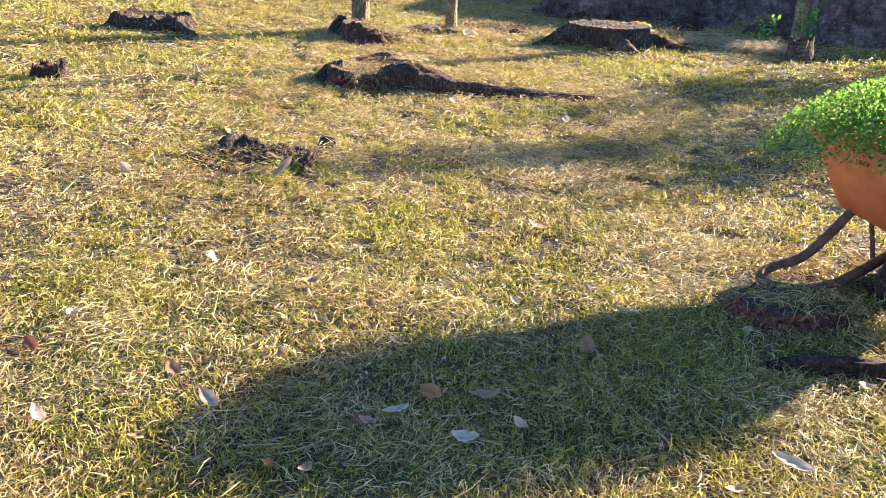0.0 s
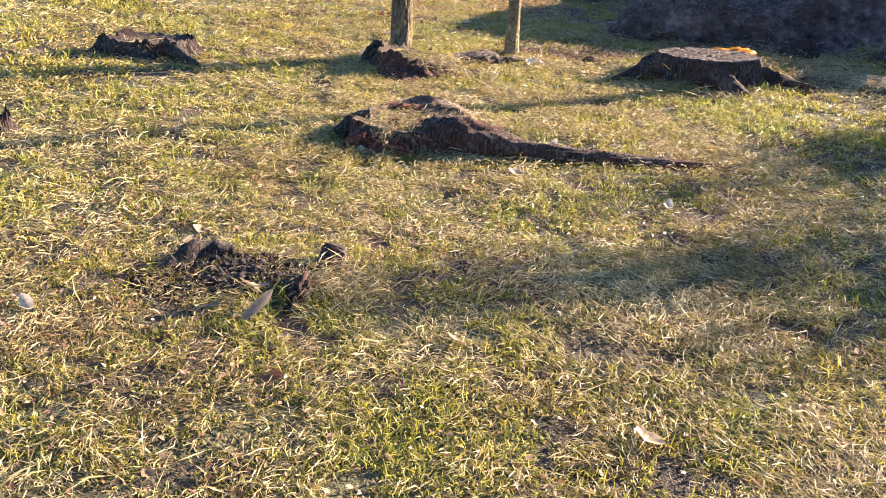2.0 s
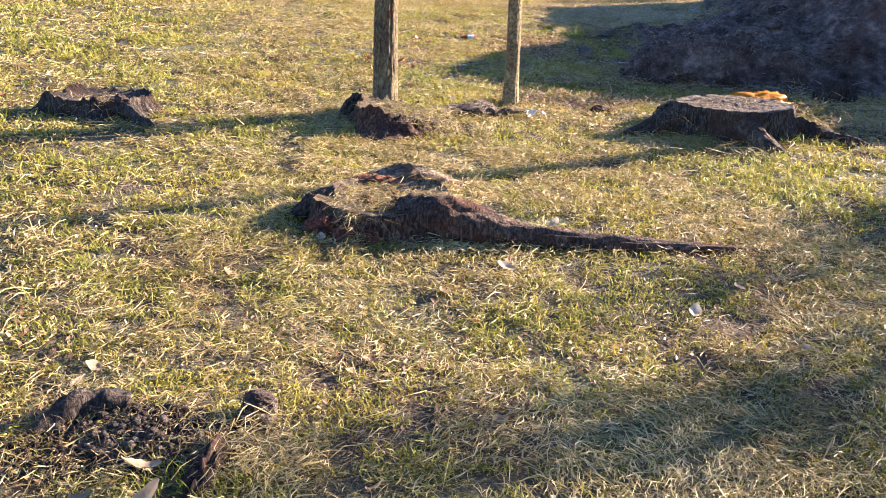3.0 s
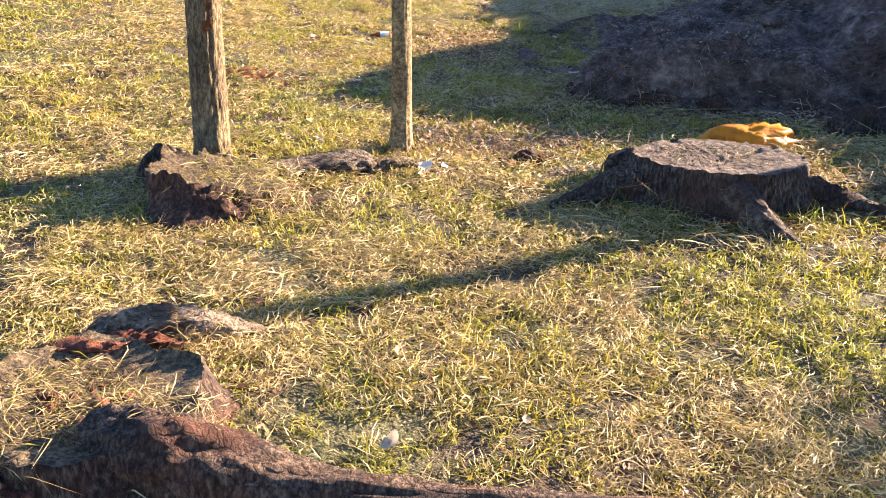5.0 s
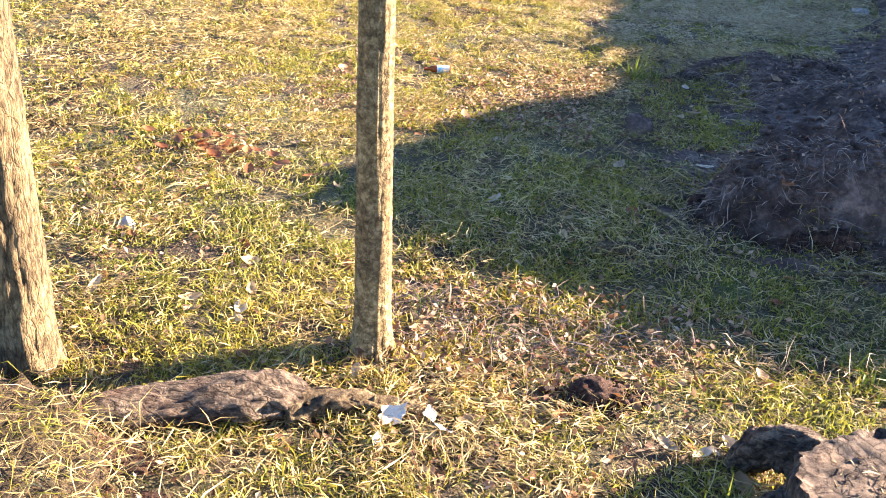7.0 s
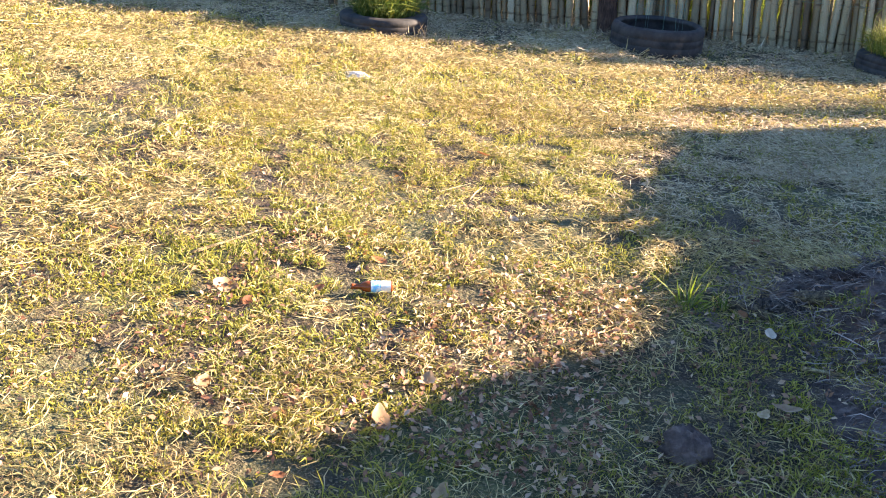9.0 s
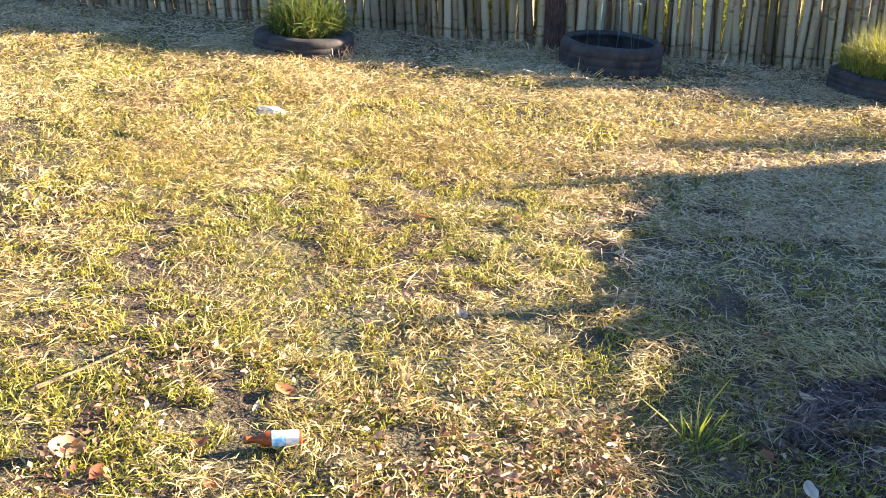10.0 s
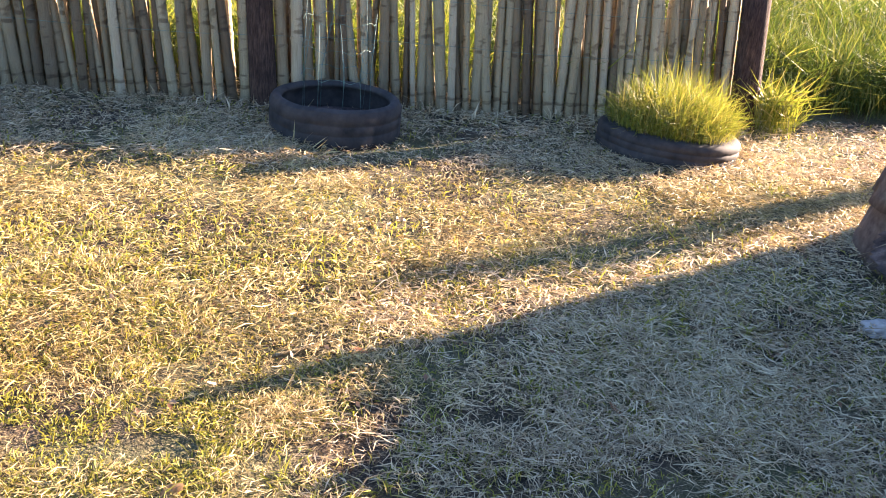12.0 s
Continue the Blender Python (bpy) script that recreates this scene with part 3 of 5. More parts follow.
def tube(bm, points, radii, sides=8, rough=0.0, flat=1.0):
    """A tapering tube along points."""
    rows = []
    pts = [Vector(p) for p in points]
    for i, p in enumerate(pts):
        d = (pts[min(i + 1, len(pts) - 1)] - pts[max(i - 1, 0)]).normalized()
        s = d.cross(Vector((0, 0, 1)))
        s = s.normalized() if s.length > 1e-3 else Vector((1, 0, 0))
        u = s.cross(d).normalized()
        row = []
        for k in range(sides):
            a = 2 * math.pi * k / sides
            r = radii[i] * (1 + rough * (0.5 * noise.noise(p * 9 + Vector((math.cos(a) * 1.5, math.sin(a) * 1.5, 0))) + 0.35 * noise.noise(Vector((k * 2.7, i * 0.35, p.x))) + 0.2 * noise.noise(Vector((k * 3.3, i * 1.9, 7))) - 0.45 * abs(noise.noise(Vector((math.cos(a) * 2.6, math.sin(a) * 2.6, i * 0.16 + p.x * 2))))))
            row.append(bm.verts.new(p + s * math.cos(a) * r + u * math.sin(a) * r * flat))
        rows.append(row)
    for lo, hi in zip(rows, rows[1:]):
        for k in range(sides):
            bm.faces.new((lo[k], lo[(k + 1) % sides], hi[(k + 1) % sides], hi[k]))
    bm.faces.new(rows[0][::-1])
    bm.faces.new(rows[-1])
    return bm


def smooth_path(points, steps=6):
    """A Catmull-Rom line through points."""
    p = [Vector(q) for q in points]
    p = [p[0] * 2 - p[1], *p, p[-1] * 2 - p[-2]]
    out = []
    for i in range(1, len(p) - 2):
        for k in range(steps):
            t = k / steps
            a, b, c, d = p[i - 1:i + 3]
            out.append(0.5 * ((2 * b) + (c - a) * t + (2 * a - 5 * b + 4 * c - d) * t * t + (3 * b - a - 3 * c + d) * t ** 3))
    return out + [p[-2]]


def stump(name, x, y, rx, ry, h, label, lobes=5, flare=0.35, seed=1, top=CUTWOOD, bark=STUMP_BARK, hollow=0.0, ragged=0.1, slope=(0, 0), sides=130, rz=0, notch=None, warp=0.2):
    """A sawn or broken stump: a flared, fluted body and a rough top face."""
    root = thing(name, x, y, gz(x, y), label, "tree stump", rz=rz)
    s = Vector((seed * 3.7, seed * 1.9, 0))

    def wob(a, hh):
        low = 1 - min(max(hh / h, 0), 1)
        f = 1 + flare * low ** 1.8 * (0.55 + 0.45 * math.cos(lobes * a + seed))
        f += warp * noise.noise(Vector((math.cos(a) * 1.5, math.sin(a) * 1.5, hh * 2)) + s)
        ridge = 1 - 2 * abs(noise.noise(Vector((math.cos(a) * 6, math.sin(a) * 6, hh * 3)) + s))
        return f + 0.05 * ridge + 0.035 * noise.noise(Vector((math.cos(a) * 15, math.sin(a) * 15, hh * 22)) + s)

    def cut(a):
        if not notch:
            return 1.0
        off = abs((a - math.radians(notch[0]) + math.pi) % (2 * math.pi) - math.pi)
        return 1 - notch[2] * math.exp(-(off / math.radians(notch[1])) ** 2)

    def rim(a):
        c = Vector((math.cos(a) * 2.2, math.sin(a) * 2.2, 5)) + s
        return h * (1 + ragged * (noise.noise(c) * 1.2 + 0.8 * noise.noise(c * 3.3) + 0.5 * noise.noise(c * 9) + 0.45 * noise.noise(c * 19))) * cut(a) + slope[0] * math.cos(a) * rx + slope[1] * math.sin(a) * ry

    bm = bmesh.new()
    rows = []
    for lev in (-0.06, 0.0, 0.08, 0.17, 0.27, 0.38, 0.5, 0.62, 0.74, 0.86, 0.95, 1.0):
        row = []
        for k in range(sides):
            a = 2 * math.pi * k / sides
            z = rim(a) * lev if lev > 0 else lev
            f = wob(a, h * max(lev, 0)) * (0.985 if lev == 1.0 else 1)
            row.append(bm.verts.new((math.cos(a) * rx * f, math.sin(a) * ry * f, z)))
        rows.append(row)
    for lo, hi in zip(rows, rows[1:]):
        for k in range(sides):
            bm.faces.new((lo[k], lo[(k + 1) % sides], hi[(k + 1) % sides], hi[k]))
    part("bark", bm, bark, root)
    bm = bmesh.new()
    rows = []
    for q in (1.0, 0.97, 0.93, 0.88, 0.82, 0.76, 0.69, 0.62, 0.54, 0.46, 0.37, 0.28, 0.18):
        row = []
        for k in range(sides):
            a = 2 * math.pi * k / sides
            f = wob(a, h) * 0.985 * q
            px, py = math.cos(a) * rx * f, math.sin(a) * ry * f
            dip = hollow * h * (1 - q ** 2) + (0 if q == 1 else h * (0.018 * noise.noise(Vector((px, py, 0)) * 14 + s) + 0.035 * noise.noise(Vector((px, py, 0)) * 45 + s) + 0.14 * max(0, noise.noise(Vector((px, py, 0)) * 13 + s) - 0.3)))
            lin = slope[0] * math.cos(a) * rx + slope[1] * math.sin(a) * ry
            row.append(bm.verts.new((px, py, h + lin * q + (rim(a) - h - lin) * (0.15 * q ** 4 + 0.85 * q ** 28) - dip + 0.001)))
        rows.append(row)
    for lo, hi in zip(rows, rows[1:]):
        for k in range(sides):
            bm.faces.new((lo[k], lo[(k + 1) % sides], hi[(k + 1) % sides], hi[k]))
    bm.faces.new(rows[-1])
    part("cut_face", bm, top, root)
    return root


def root_part(owner, points, radii, material=STUMP_BARK, label="", sides=36, rough=0.85, name="root", flat=1.0):
    """A root in world metres, hung under its stump."""
    bm = bmesh.new()
    pts = smooth_path(points, 10)
    rr = np.interp(np.linspace(0, 1, len(pts)), np.linspace(0, 1, len(radii)), radii)
    tube(bm, pts, rr, sides, rough, flat)
    bm.transform(owner.matrix_basis.inverted())
    return part(name, bm, material, owner, label)


def tuft_arrays(x, y, n, height, spread, seed, width=0.004, lean=(0.9, 1.5)):
    """Blade arrays of one grass tuft round a place."""
    g = np.random.default_rng(seed)
    a, r = g.uniform(0, 6.283, n), spread * np.sqrt(g.random(n))
    px, py = x + np.cos(a) * r, y + np.sin(a) * r
    return px, py, height * g.uniform(0.5, 1.05, n) * (1.08 - 0.5 * (r / spread) ** 2), width * g.uniform(0.6, 1.2, n), a + g.normal(0, 1.6, n), g.uniform(*lean, n), g.uniform(-0.2, 1.3, n)


def tuft(name, x, y, n, height, spread, material, label, seed, z=None, width=0.004, lean=(0.9, 1.5), category="grass tuft"):
    px, py, ln, wd, hd, lf, cu = tuft_arrays(x, y, n, height, spread, seed, width, lean)
    pz = ground_z(px, py) - 0.005 if z is None else np.full(n, z)
    return blades(name, px, py, pz, ln, wd, hd, lf, cu, material, label, category, "")


# ---- trees ----
def tree(name, x, y, r, h, bark, label, seed, flare=1.45, peel=False, lean=(0, 0)):
    root = thing(name, x, y, gz(x, y) - 0.01, label, "tree")
    g = np.random.default_rng(seed)
    bm = bmesh.new()
    sides, rows = 72, []
    s = Vector((seed * 2.3, 0, 0))
    levels = [0, 0.02, 0.05, 0.09, 0.14, *np.arange(0.17, 1.2, 0.02), *np.arange(1.2, 1.8, 0.05), *np.arange(1.8, h + 0.1, 0.2)]
    for z in levels:
        rad = r * (1 - 0.35 * z / h) * (1 + (flare - 1) * math.exp(-z / 0.06))
        ox, oy = lean[0] * z + 0.012 * noise.noise(Vector((0, 0, z * 1.5)) + s), lean[1] * z + 0.012 * noise.noise(Vector((5, 0, z * 1.5)) + s)
        row = []
        for k in range(sides):
            a = 2 * math.pi * k / sides
            c = Vector((math.cos(a) * 5.5, math.sin(a) * 5.5, z * 5)) + s
            c2 = Vector((math.cos(a) * 4.2, math.sin(a) * 4.2, z * 13)) + s
            f = 1 + 0.07 * noise.noise(c) + (0.045 if peel else 0.02) * (0.5 - 2 * abs(noise.noise(c2))) + (0.05 if peel else 0.03) * noise.noise(Vector((c.x * 3, c.y * 3, z * 30)))
            f += 0.09 * math.exp(-z / 0.07) * math.cos(3 * a + seed)
            row.append(bm.verts.new((ox + math.cos(a) * rad * f, oy + math.sin(a) * rad * f, z)))
        rows.append(row)
    for lo, hi in zip(rows, rows[1:]):
        for k in range(sides):
            bm.faces.new((lo[k], lo[(k + 1) % sides], hi[(k + 1) % sides], hi[k]))
    bm.faces.new(rows[-1])
    trunk = part("trunk", bm, bark, root)
    if peel:
        for k in range(30):
            bm = bmesh.new()
            z0, a0 = 0.45 + 0.55 * g.random() ** 0.8, g.uniform(-1.6, -0.9)
            hh, ww = g.uniform(0.015, 0.045), g.uniform(0.04, 0.12)
            grid = []
            for i in range(5):
                grid.append([bm.verts.new((lean[0] * z0 + math.cos(a0 + ww * j) * r * (0.96 + 0.09 * g.random()), math.sin(a0 + ww * j) * r * (0.96 + 0.09 * g.random()), z0 + hh * i / 4)) for j in range(3)])
            for a, b in zip(grid, grid[1:]):
                for j in range(2):
                    bm.faces.new((a[j], a[j + 1], b[j + 1], b[j]))
            bmesh.ops.solidify(bm, geom=bm.faces[:], thickness=0.004)
            part("bark_flake", bm, PEEL, trunk, "peeling reddish bark flake")
    leaves = []
    for k in range(6):
        a, z = k * 1.05 + g.random(), h * g.uniform(0.72, 0.97)
        start = Vector((lean[0] * z, lean[1] * z, z))
        end = start + Vector((math.cos(a) * g.uniform(0.4, 0.8), math.sin(a) * g.uniform(0.4, 0.8), g.uniform(0.3, 0.8)))
        bm = bmesh.new()
        tube(bm, smooth_path([start, start.lerp(end, 0.5) + Vector((0, 0, 0.06)), end], 4), np.linspace(r * 0.4, r * 0.1, 9), 6, 0.2)
        part("limb", bm, bark, root)
        leaves.append(end)
    crown_leaves(root, leaves, 0.45, 900, seed)
    return root


def crown_leaves(owner, centres, radius, count, seed, size=0.05, material=None, name="crown"):
    g = np.random.default_rng(seed + 50)
    c = np.array([tuple(centres[i % len(centres)]) for i in range(count)])
    d = g.normal(0, 1, (count, 3))
    d *= (radius * g.random((count, 1)) ** 0.5) / np.linalg.norm(d, axis=1, keepdims=True)
    return leaf_cloud(owner, c + d, size, g, material or CROWN, name)


def leaf_cloud(owner, p, size, g, material, name, up=0.4):
    """Many small pointed leaves in one mesh."""
    n = len(p)
    nrm = g.normal(0, 1, (n, 3))
    nrm[:, 2] = np.abs(nrm[:, 2]) + up
    nrm /= np.linalg.norm(nrm, axis=1, keepdims=True)
    t = np.cross(nrm, g.normal(0, 1, (n, 3)))
    t /= np.linalg.norm(t, axis=1, keepdims=True)
    b = np.cross(nrm, t)
    ln = size * g.uniform(0.6, 1.2, (n, 1))
    v = np.stack([p - t * ln * 0.5, p + b * ln * 0.28 + nrm * ln * 0.08, p + t * ln * 0.5, p - b * ln * 0.28 + nrm * ln * 0.08], 1).reshape(-1, 3)
    o = np.arange(n)[:, None] * 4
    me = big_mesh(name, v, (o + np.array([[0, 1, 2, 0, 2, 3]])).ravel(), np.full(2 * n, 3), material)
    return part_mesh(name, me, owner)


tree("young_tree", -0.508, 6.68, 0.068, 2.7, BARK_ROUGH, "slim young tree with furrowed bark and red peeling flakes", 3, 1.18, True, (0.0, 0.0))
tree("young_tree", 0.19, 6.95, 0.041, 2.6, BARK_FINE, "thin young tree with smooth grey-tan bark", 5, 1.4, False, (-0.01, 0.0))
tree("young_tree", 3.1, 7.23, 0.052, 2.8, BARK_FINE, "thin young tree standing beside the soil heap", 8, 1.4)

# ---- stumps ----
st = stump("tree_stump", -0.30, 4.85, 0.255, 0.24, 0.10, "low rotten stump filled with straw, one long surface root", 5, 0.3, 4, DEBRIS, ROOT_BARK, 0.35, 0.12, (0, 0), notch=(-112, 10, 0.7))
root_part(st, [(-0.52, 5.0, 0.03), (-0.4, 5.05, 0.075), (-0.28, 5.07, 0.06), (-0.18, 5.06, -0.01)], [0.035, 0.045, 0.045, 0.03], RED_ROT, "crumbling red rotten wood", 34, 1.2, "rotten_wood")
root_part(st, [(-0.21, 4.75, 0.05), (-0.08, 4.70, 0.075), (0.07, 4.68, 0.055), (0.28, 4.66, 0.032), (0.64, 4.67, 0.018), (0.94, 4.7, 0.008), (1.24, 4.73, -0.012)], [0.08, 0.085, 0.075, 0.05, 0.034, 0.028, 0.016], ROOT_BARK, "long dark surface root", 48, 0.42)
root_part(st, [(-0.49, 4.84, 0.06), (-0.57, 4.8, 0.06), (-0.68, 4.78, -0.01)], [0.06, 0.045, 0.02])
root_part(st, [(-0.46, 4.62, -0.01), (-0.40, 4.60, 0.022), (-0.31, 4.60, 0.016), (-0.25, 4.63, -0.02)], [0.03, 0.045, 0.045, 0.025], RED_ROT, "crumbling reddish rotten wood", 26, 1.1, "rotten_wood")
root_part(st, [(-0.44, 5.24, 0.0), (-0.36, 5.28, 0.035), (-0.24, 5.28, 0.04), (-0.12, 5.30, 0.028), (0.02, 5.35, -0.005)], [0.03, 0.052, 0.056, 0.042, 0.012], PALE_LOG, "pale grey weathered root stub", 48, 0.75)
root_part(st, [(-0.46, 5.16, 0.0), (-0.36, 5.19, 0.03), (-0.26, 5.20, 0.03), (-0.15, 5.22, -0.01)], [0.025, 0.035, 0.035, 0.02], RED_ROT, "crumbling red rotten wood", 34, 1.2, "rotten_wood")
root_part(st, [(-0.56, 4.70, -0.01), (-0.53, 4.66, 0.035), (-0.47, 4.63, 0.03), (-0.42, 4.62, -0.01)], [0.025, 0.038, 0.04, 0.02], RED_ROT, "red rotten side of the stump", 34, 1.2, "rotten_wood")
st = stump("tree_stump", 1.385, 6.53, 0.305, 0.20, 0.17, "flat sawn stump with a weathered grey top and spreading roots", 5, 0.35, 2, CUTWOOD, STUMP_BARK, 0.05, 0.04, sides=220, warp=0.12)
root_part(st, [(1.12, 6.50, 0.07), (0.98, 6.45, 0.05), (0.78, 6.39, -0.015)], [0.10, 0.065, 0.02])
root_part(st, [(1.40, 6.36, 0.09), (1.45, 6.24, 0.06), (1.52, 6.12, 0.025), (1.62, 6.02, -0.015)], [0.085, 0.055, 0.035, 0.015], LOG, "pale grey front root", 40, 0.5)
root_part(st, [(1.58, 6.52, 0.07), (1.78, 6.45, 0.04), (1.98, 6.36, 0.015), (2.15, 6.30, -0.02)], [0.07, 0.055, 0.042, 0.02])
root_part(st, [(1.2, 6.66, 0.06), (1.11, 6.72, 0.085), (1.05, 6.74, 0.06), (1.0, 6.75, -0.02)], [0.06, 0.05, 0.045, 0.03], LOG, "", 40, 0.8)
st = stump("tree_stump", -0.38, 6.33, 0.21, 0.17, 0.10, "broken stump grown over with dry grass beside young trees", 3, 0.75, 6, EARTHY, ROTTEN, 0.3, 0.4, (-0.2, 0.05), rz=18, notch=(-20, 60, 0.6), warp=0.5)
root_part(st, [(-0.5, 6.2, 0.0), (-0.44, 6.15, 0.04), (-0.34, 6.12, 0.03), (-0.27, 6.12, -0.01)], [0.02, 0.035, 0.035, 0.02], ROTTEN, "torn dark red wood of the stump side", 34, 1.2, "rotten_wood")
root_part(st, [(-0.54, 6.40, 0.05), (-0.6, 6.46, 0.10), (-0.66, 6.47, 0.08), (-0.74, 6.46, -0.02)], [0.045, 0.04, 0.035, 0.02], STUMP_BARK, "", 24, 1.2)
st = thing("dead_log", -0.03, 6.615, gz(-0.03, 6.615), "low grey dead log half sunk between young trees", "log")
root_part(st, [(-0.40, 6.45, 0.01), (-0.26, 6.53, 0.03), (-0.14, 6.59, 0.034), (-0.02, 6.65, 0.038), (0.07, 6.69, 0.034), (0.14, 6.72, 0.0)], [0.04, 0.055, 0.062, 0.072, 0.066, 0.03], LOG, "", 60, 0.42, "log", 0.62)
root_part(st, [(0.09, 6.66, 0.0), (0.19, 6.72, 0.01), (0.33, 6.75, -0.005), (0.46, 6.76, -0.02)], [0.05, 0.042, 0.03, 0.015], DEBRIS, "pale crumbling end of the log", 26, 1.0)
st = stump("tree_stump", -2.0, 6.33, 0.27, 0.17, 0.105, "dark low stump crumbling into the lawn", 4, 0.4, 12, STUMP_BARK, STUMP_BARK, 0.3, 0.3)
root_part(st, [(-1.87, 6.25, 0.05), (-1.73, 6.13, 0.03), (-1.61, 6.03, -0.01)], [0.07, 0.04, 0.02])
st = stump("tree_stump", -0.66, 3.25, 0.17, 0.10, 0.018, "low charred stump rotted into a ragged dark ring", 5, 0.3, 14, STUMP_BARK, STUMP_BARK, 0.35, 0.6)
root_part(st, [(-0.425, 3.36, -0.02), (-0.42, 3.365, 0.03), (-0.415, 3.37, 0.065)], [0.065, 0.048, 0.040], LOG, "pale fibrous upright stub", 40, 0.5, "stub")
root_part(st, [(-0.416, 3.368, 0.045), (-0.414, 3.372, 0.062), (-0.412, 3.376, 0.076)], [0.043, 0.042, 0.026], STUMP_BARK, "charred top of the stub", 40, 0.5, "stub_top")
root_part(st, [(-0.47, 3.24, -0.01), (-0.48, 3.16, 0.025), (-0.475, 3.06, 0.008), (-0.485, 2.98, -0.015)], [0.03, 0.042, 0.038, 0.02], ROTTEN, "rotten reddish root stub", 40, 1.1)
root_part(st, [(-0.735, 3.36, 0.02), (-0.845, 3.32, 0.03), (-0.965, 3.18, -0.01)], [0.04, 0.05, 0.02], STUMP_BARK, "", 12, 1.0)
stump("tree_stump", -2.09, 4.53, 0.09, 0.06, 0.075, "small crumbling stump with reddish bark flakes", 4, 0.5, 16, ROTTEN, STUMP_BARK, 0.3, 0.5)
stump("tree_stump", -2.29, 3.26, 0.11, 0.09, 0.085, "small sawn stump with pale fibrous sides", 3, 0.2, 18, CUTWOOD, BARK_FINE, 0.1, 0.15)
st = stump("tree_stump", 2.80, 6.36, 0.085, 0.075, 0.17, "small pale upright stub among weeds and dry roots", 3, 0.45, 20, STUMP_BARK, LOG, 0.3, 0.25)
st = stump("tree_stump", 1.19, 1.87, 0.17, 0.11, 0.055, "dark rotten root lump under the wheelbarrow", 3, 0.3, 22, STUMP_BARK, RED_ROT, 0.5, 0.3)
root_part(st, [(1.0, 1.53, -0.01), (1.13, 1.52, 0.01), (1.31, 1.49, 0.012), (1.7, 1.46, 0.0)], [0.015, 0.028, 0.034, 0.03], ROTTEN, "reddish surface root")
# Unseen root added to block sun that would pass below the tray.
root_part(st, [(1.52, 1.98, 0.02), (1.68, 2.1, 0.08), (1.85, 2.22, 0.11), (2.1, 2.36, 0.06)], [0.06, 0.09, 0.11, 0.07], ROTTEN, "unseen thick root added to shade the ground under the wheelbarrow")


def plated_stump(x, y):
    """A broad stump clad in tiers of smooth overlapping plates, with one broken shoulder."""
    root = thing("large_stump", x, y, gz(x, y), "broad brown stump clad in smooth overlapping bark plates", "tree stump")
    girth = lambda z: 0.43 - 0.12 * z
    bm = bmesh.new()
    lathe_rough(bm, [(girth(z) - 0.03, girth(z) - 0.03, z) for z in (-0.05, 0.2, 0.4, 0.6)], 40, lambda a, h: 1 + 0.03 * math.sin(3 * a + 4 * h), 0)
    part("core", bm, STUMP_BARK, root)
    g = np.random.default_rng(26)
    for tier, z0 in enumerate((0.40, 0.20, -0.02)):
        for k in range(7):
            a0 = 2 * math.pi * (k + 0.5 * tier) / 7 + g.normal(0, 0.05)
            bm = bmesh.new()
            rows = []
            for i in range(7):
                u = i / 6
                row = []
                for j in range(11):
                    w = (j - 5) / 5
                    a = a0 + w * 0.56 + 0.05 * u
                    z = z0 + 0.03 * w + u * (0.235 + 0.03 * math.cos(w * 1.5)) + 0.006 * noise.noise(Vector((a * 3, tier, u)))
                    r = girth(z) + 0.022 * (1 - u) - 0.012 * u - 0.012 * w * w + 0.006 * noise.noise(Vector((a * 4, z * 6, tier)))
                    row.append(bm.verts.new((math.cos(a) * r, math.sin(a) * r, z)))
                rows.append(row)
            for lo, hi in zip(rows, rows[1:]):
                for j in range(10):
                    bm.faces.new((lo[j], lo[j + 1], hi[j + 1], hi[j]))
            bmesh.ops.solidify(bm, geom=bm.faces[:], thickness=0.012)
            part("bark_plate", bm, BROWN_WOOD, root)
    # The shoulder's thin tip is added to cast a narrow finger of shadow.
    root_part(root, [(2.62, 12.50, 0.5), (2.575, 12.545, 0.66), (2.545, 12.565, 0.76), (2.52, 12.58, 0.84)], [0.11, 0.062, 0.045, 0.018], BROWN_WOOD, "broken upright shoulder of wood", 24, 0.3, "shoulder")


plated_stump(2.79, 12.33)

def straw_over(x, y, rx, ry, z, n, seed, label, long=1.0, material=STRAW):
    """Loose straw lying on a stump."""
    g = np.random.default_rng(seed)
    a, q = g.uniform(0, 6.283, n), np.sqrt(g.random(n))
    px, py = x + np.cos(a) * rx * q, y + np.sin(a) * ry * q
    blades("loose_straw", px, py, gz(x, y) + z * (1 - 0.25 * q ** 3) + g.uniform(-0.012, 0.02, n), (g.gamma(2.6, 0.02, n) + 0.02) * long, g.uniform(0.0014, 0.003, n), g.uniform(0, 6.283, n), g.normal(0.0, 0.3, n), g.uniform(0, 0.8, n), material, label, "straw")


straw_over(1.2, 1.84, 0.18, 0.09, 0.09, 300, 25, "dry straw and roots on a rotten lump", 1.0)
straw_over(1.2, 1.84, 0.2, 0.1, 0.085, 180, 26, "green grass growing over a rotten lump", 0.8, GREEN)
straw_over(-0.34, 4.84, 0.225, 0.18, 0.092, 900, 1, "dry straw caught in a rotten stump")
straw_over(-0.37, 4.64, 0.04, 0.07, 0.08, 170, 13, "dry straw spilling from a rotten stump")
straw_over(-0.36, 4.58, 0.03, 0.04, 0.045, 70, 15, "dry straw spilling from a rotten stump", 0.8)
straw_over(-0.08, 4.76, 0.12, 0.07, 0.14, 240, 16, "dry straw lying on a stump root", 0.8)
straw_over(-0.1, 5.2, 0.12, 0.06, 0.05, 160, 17, "dry straw lying on a stump root", 0.8)
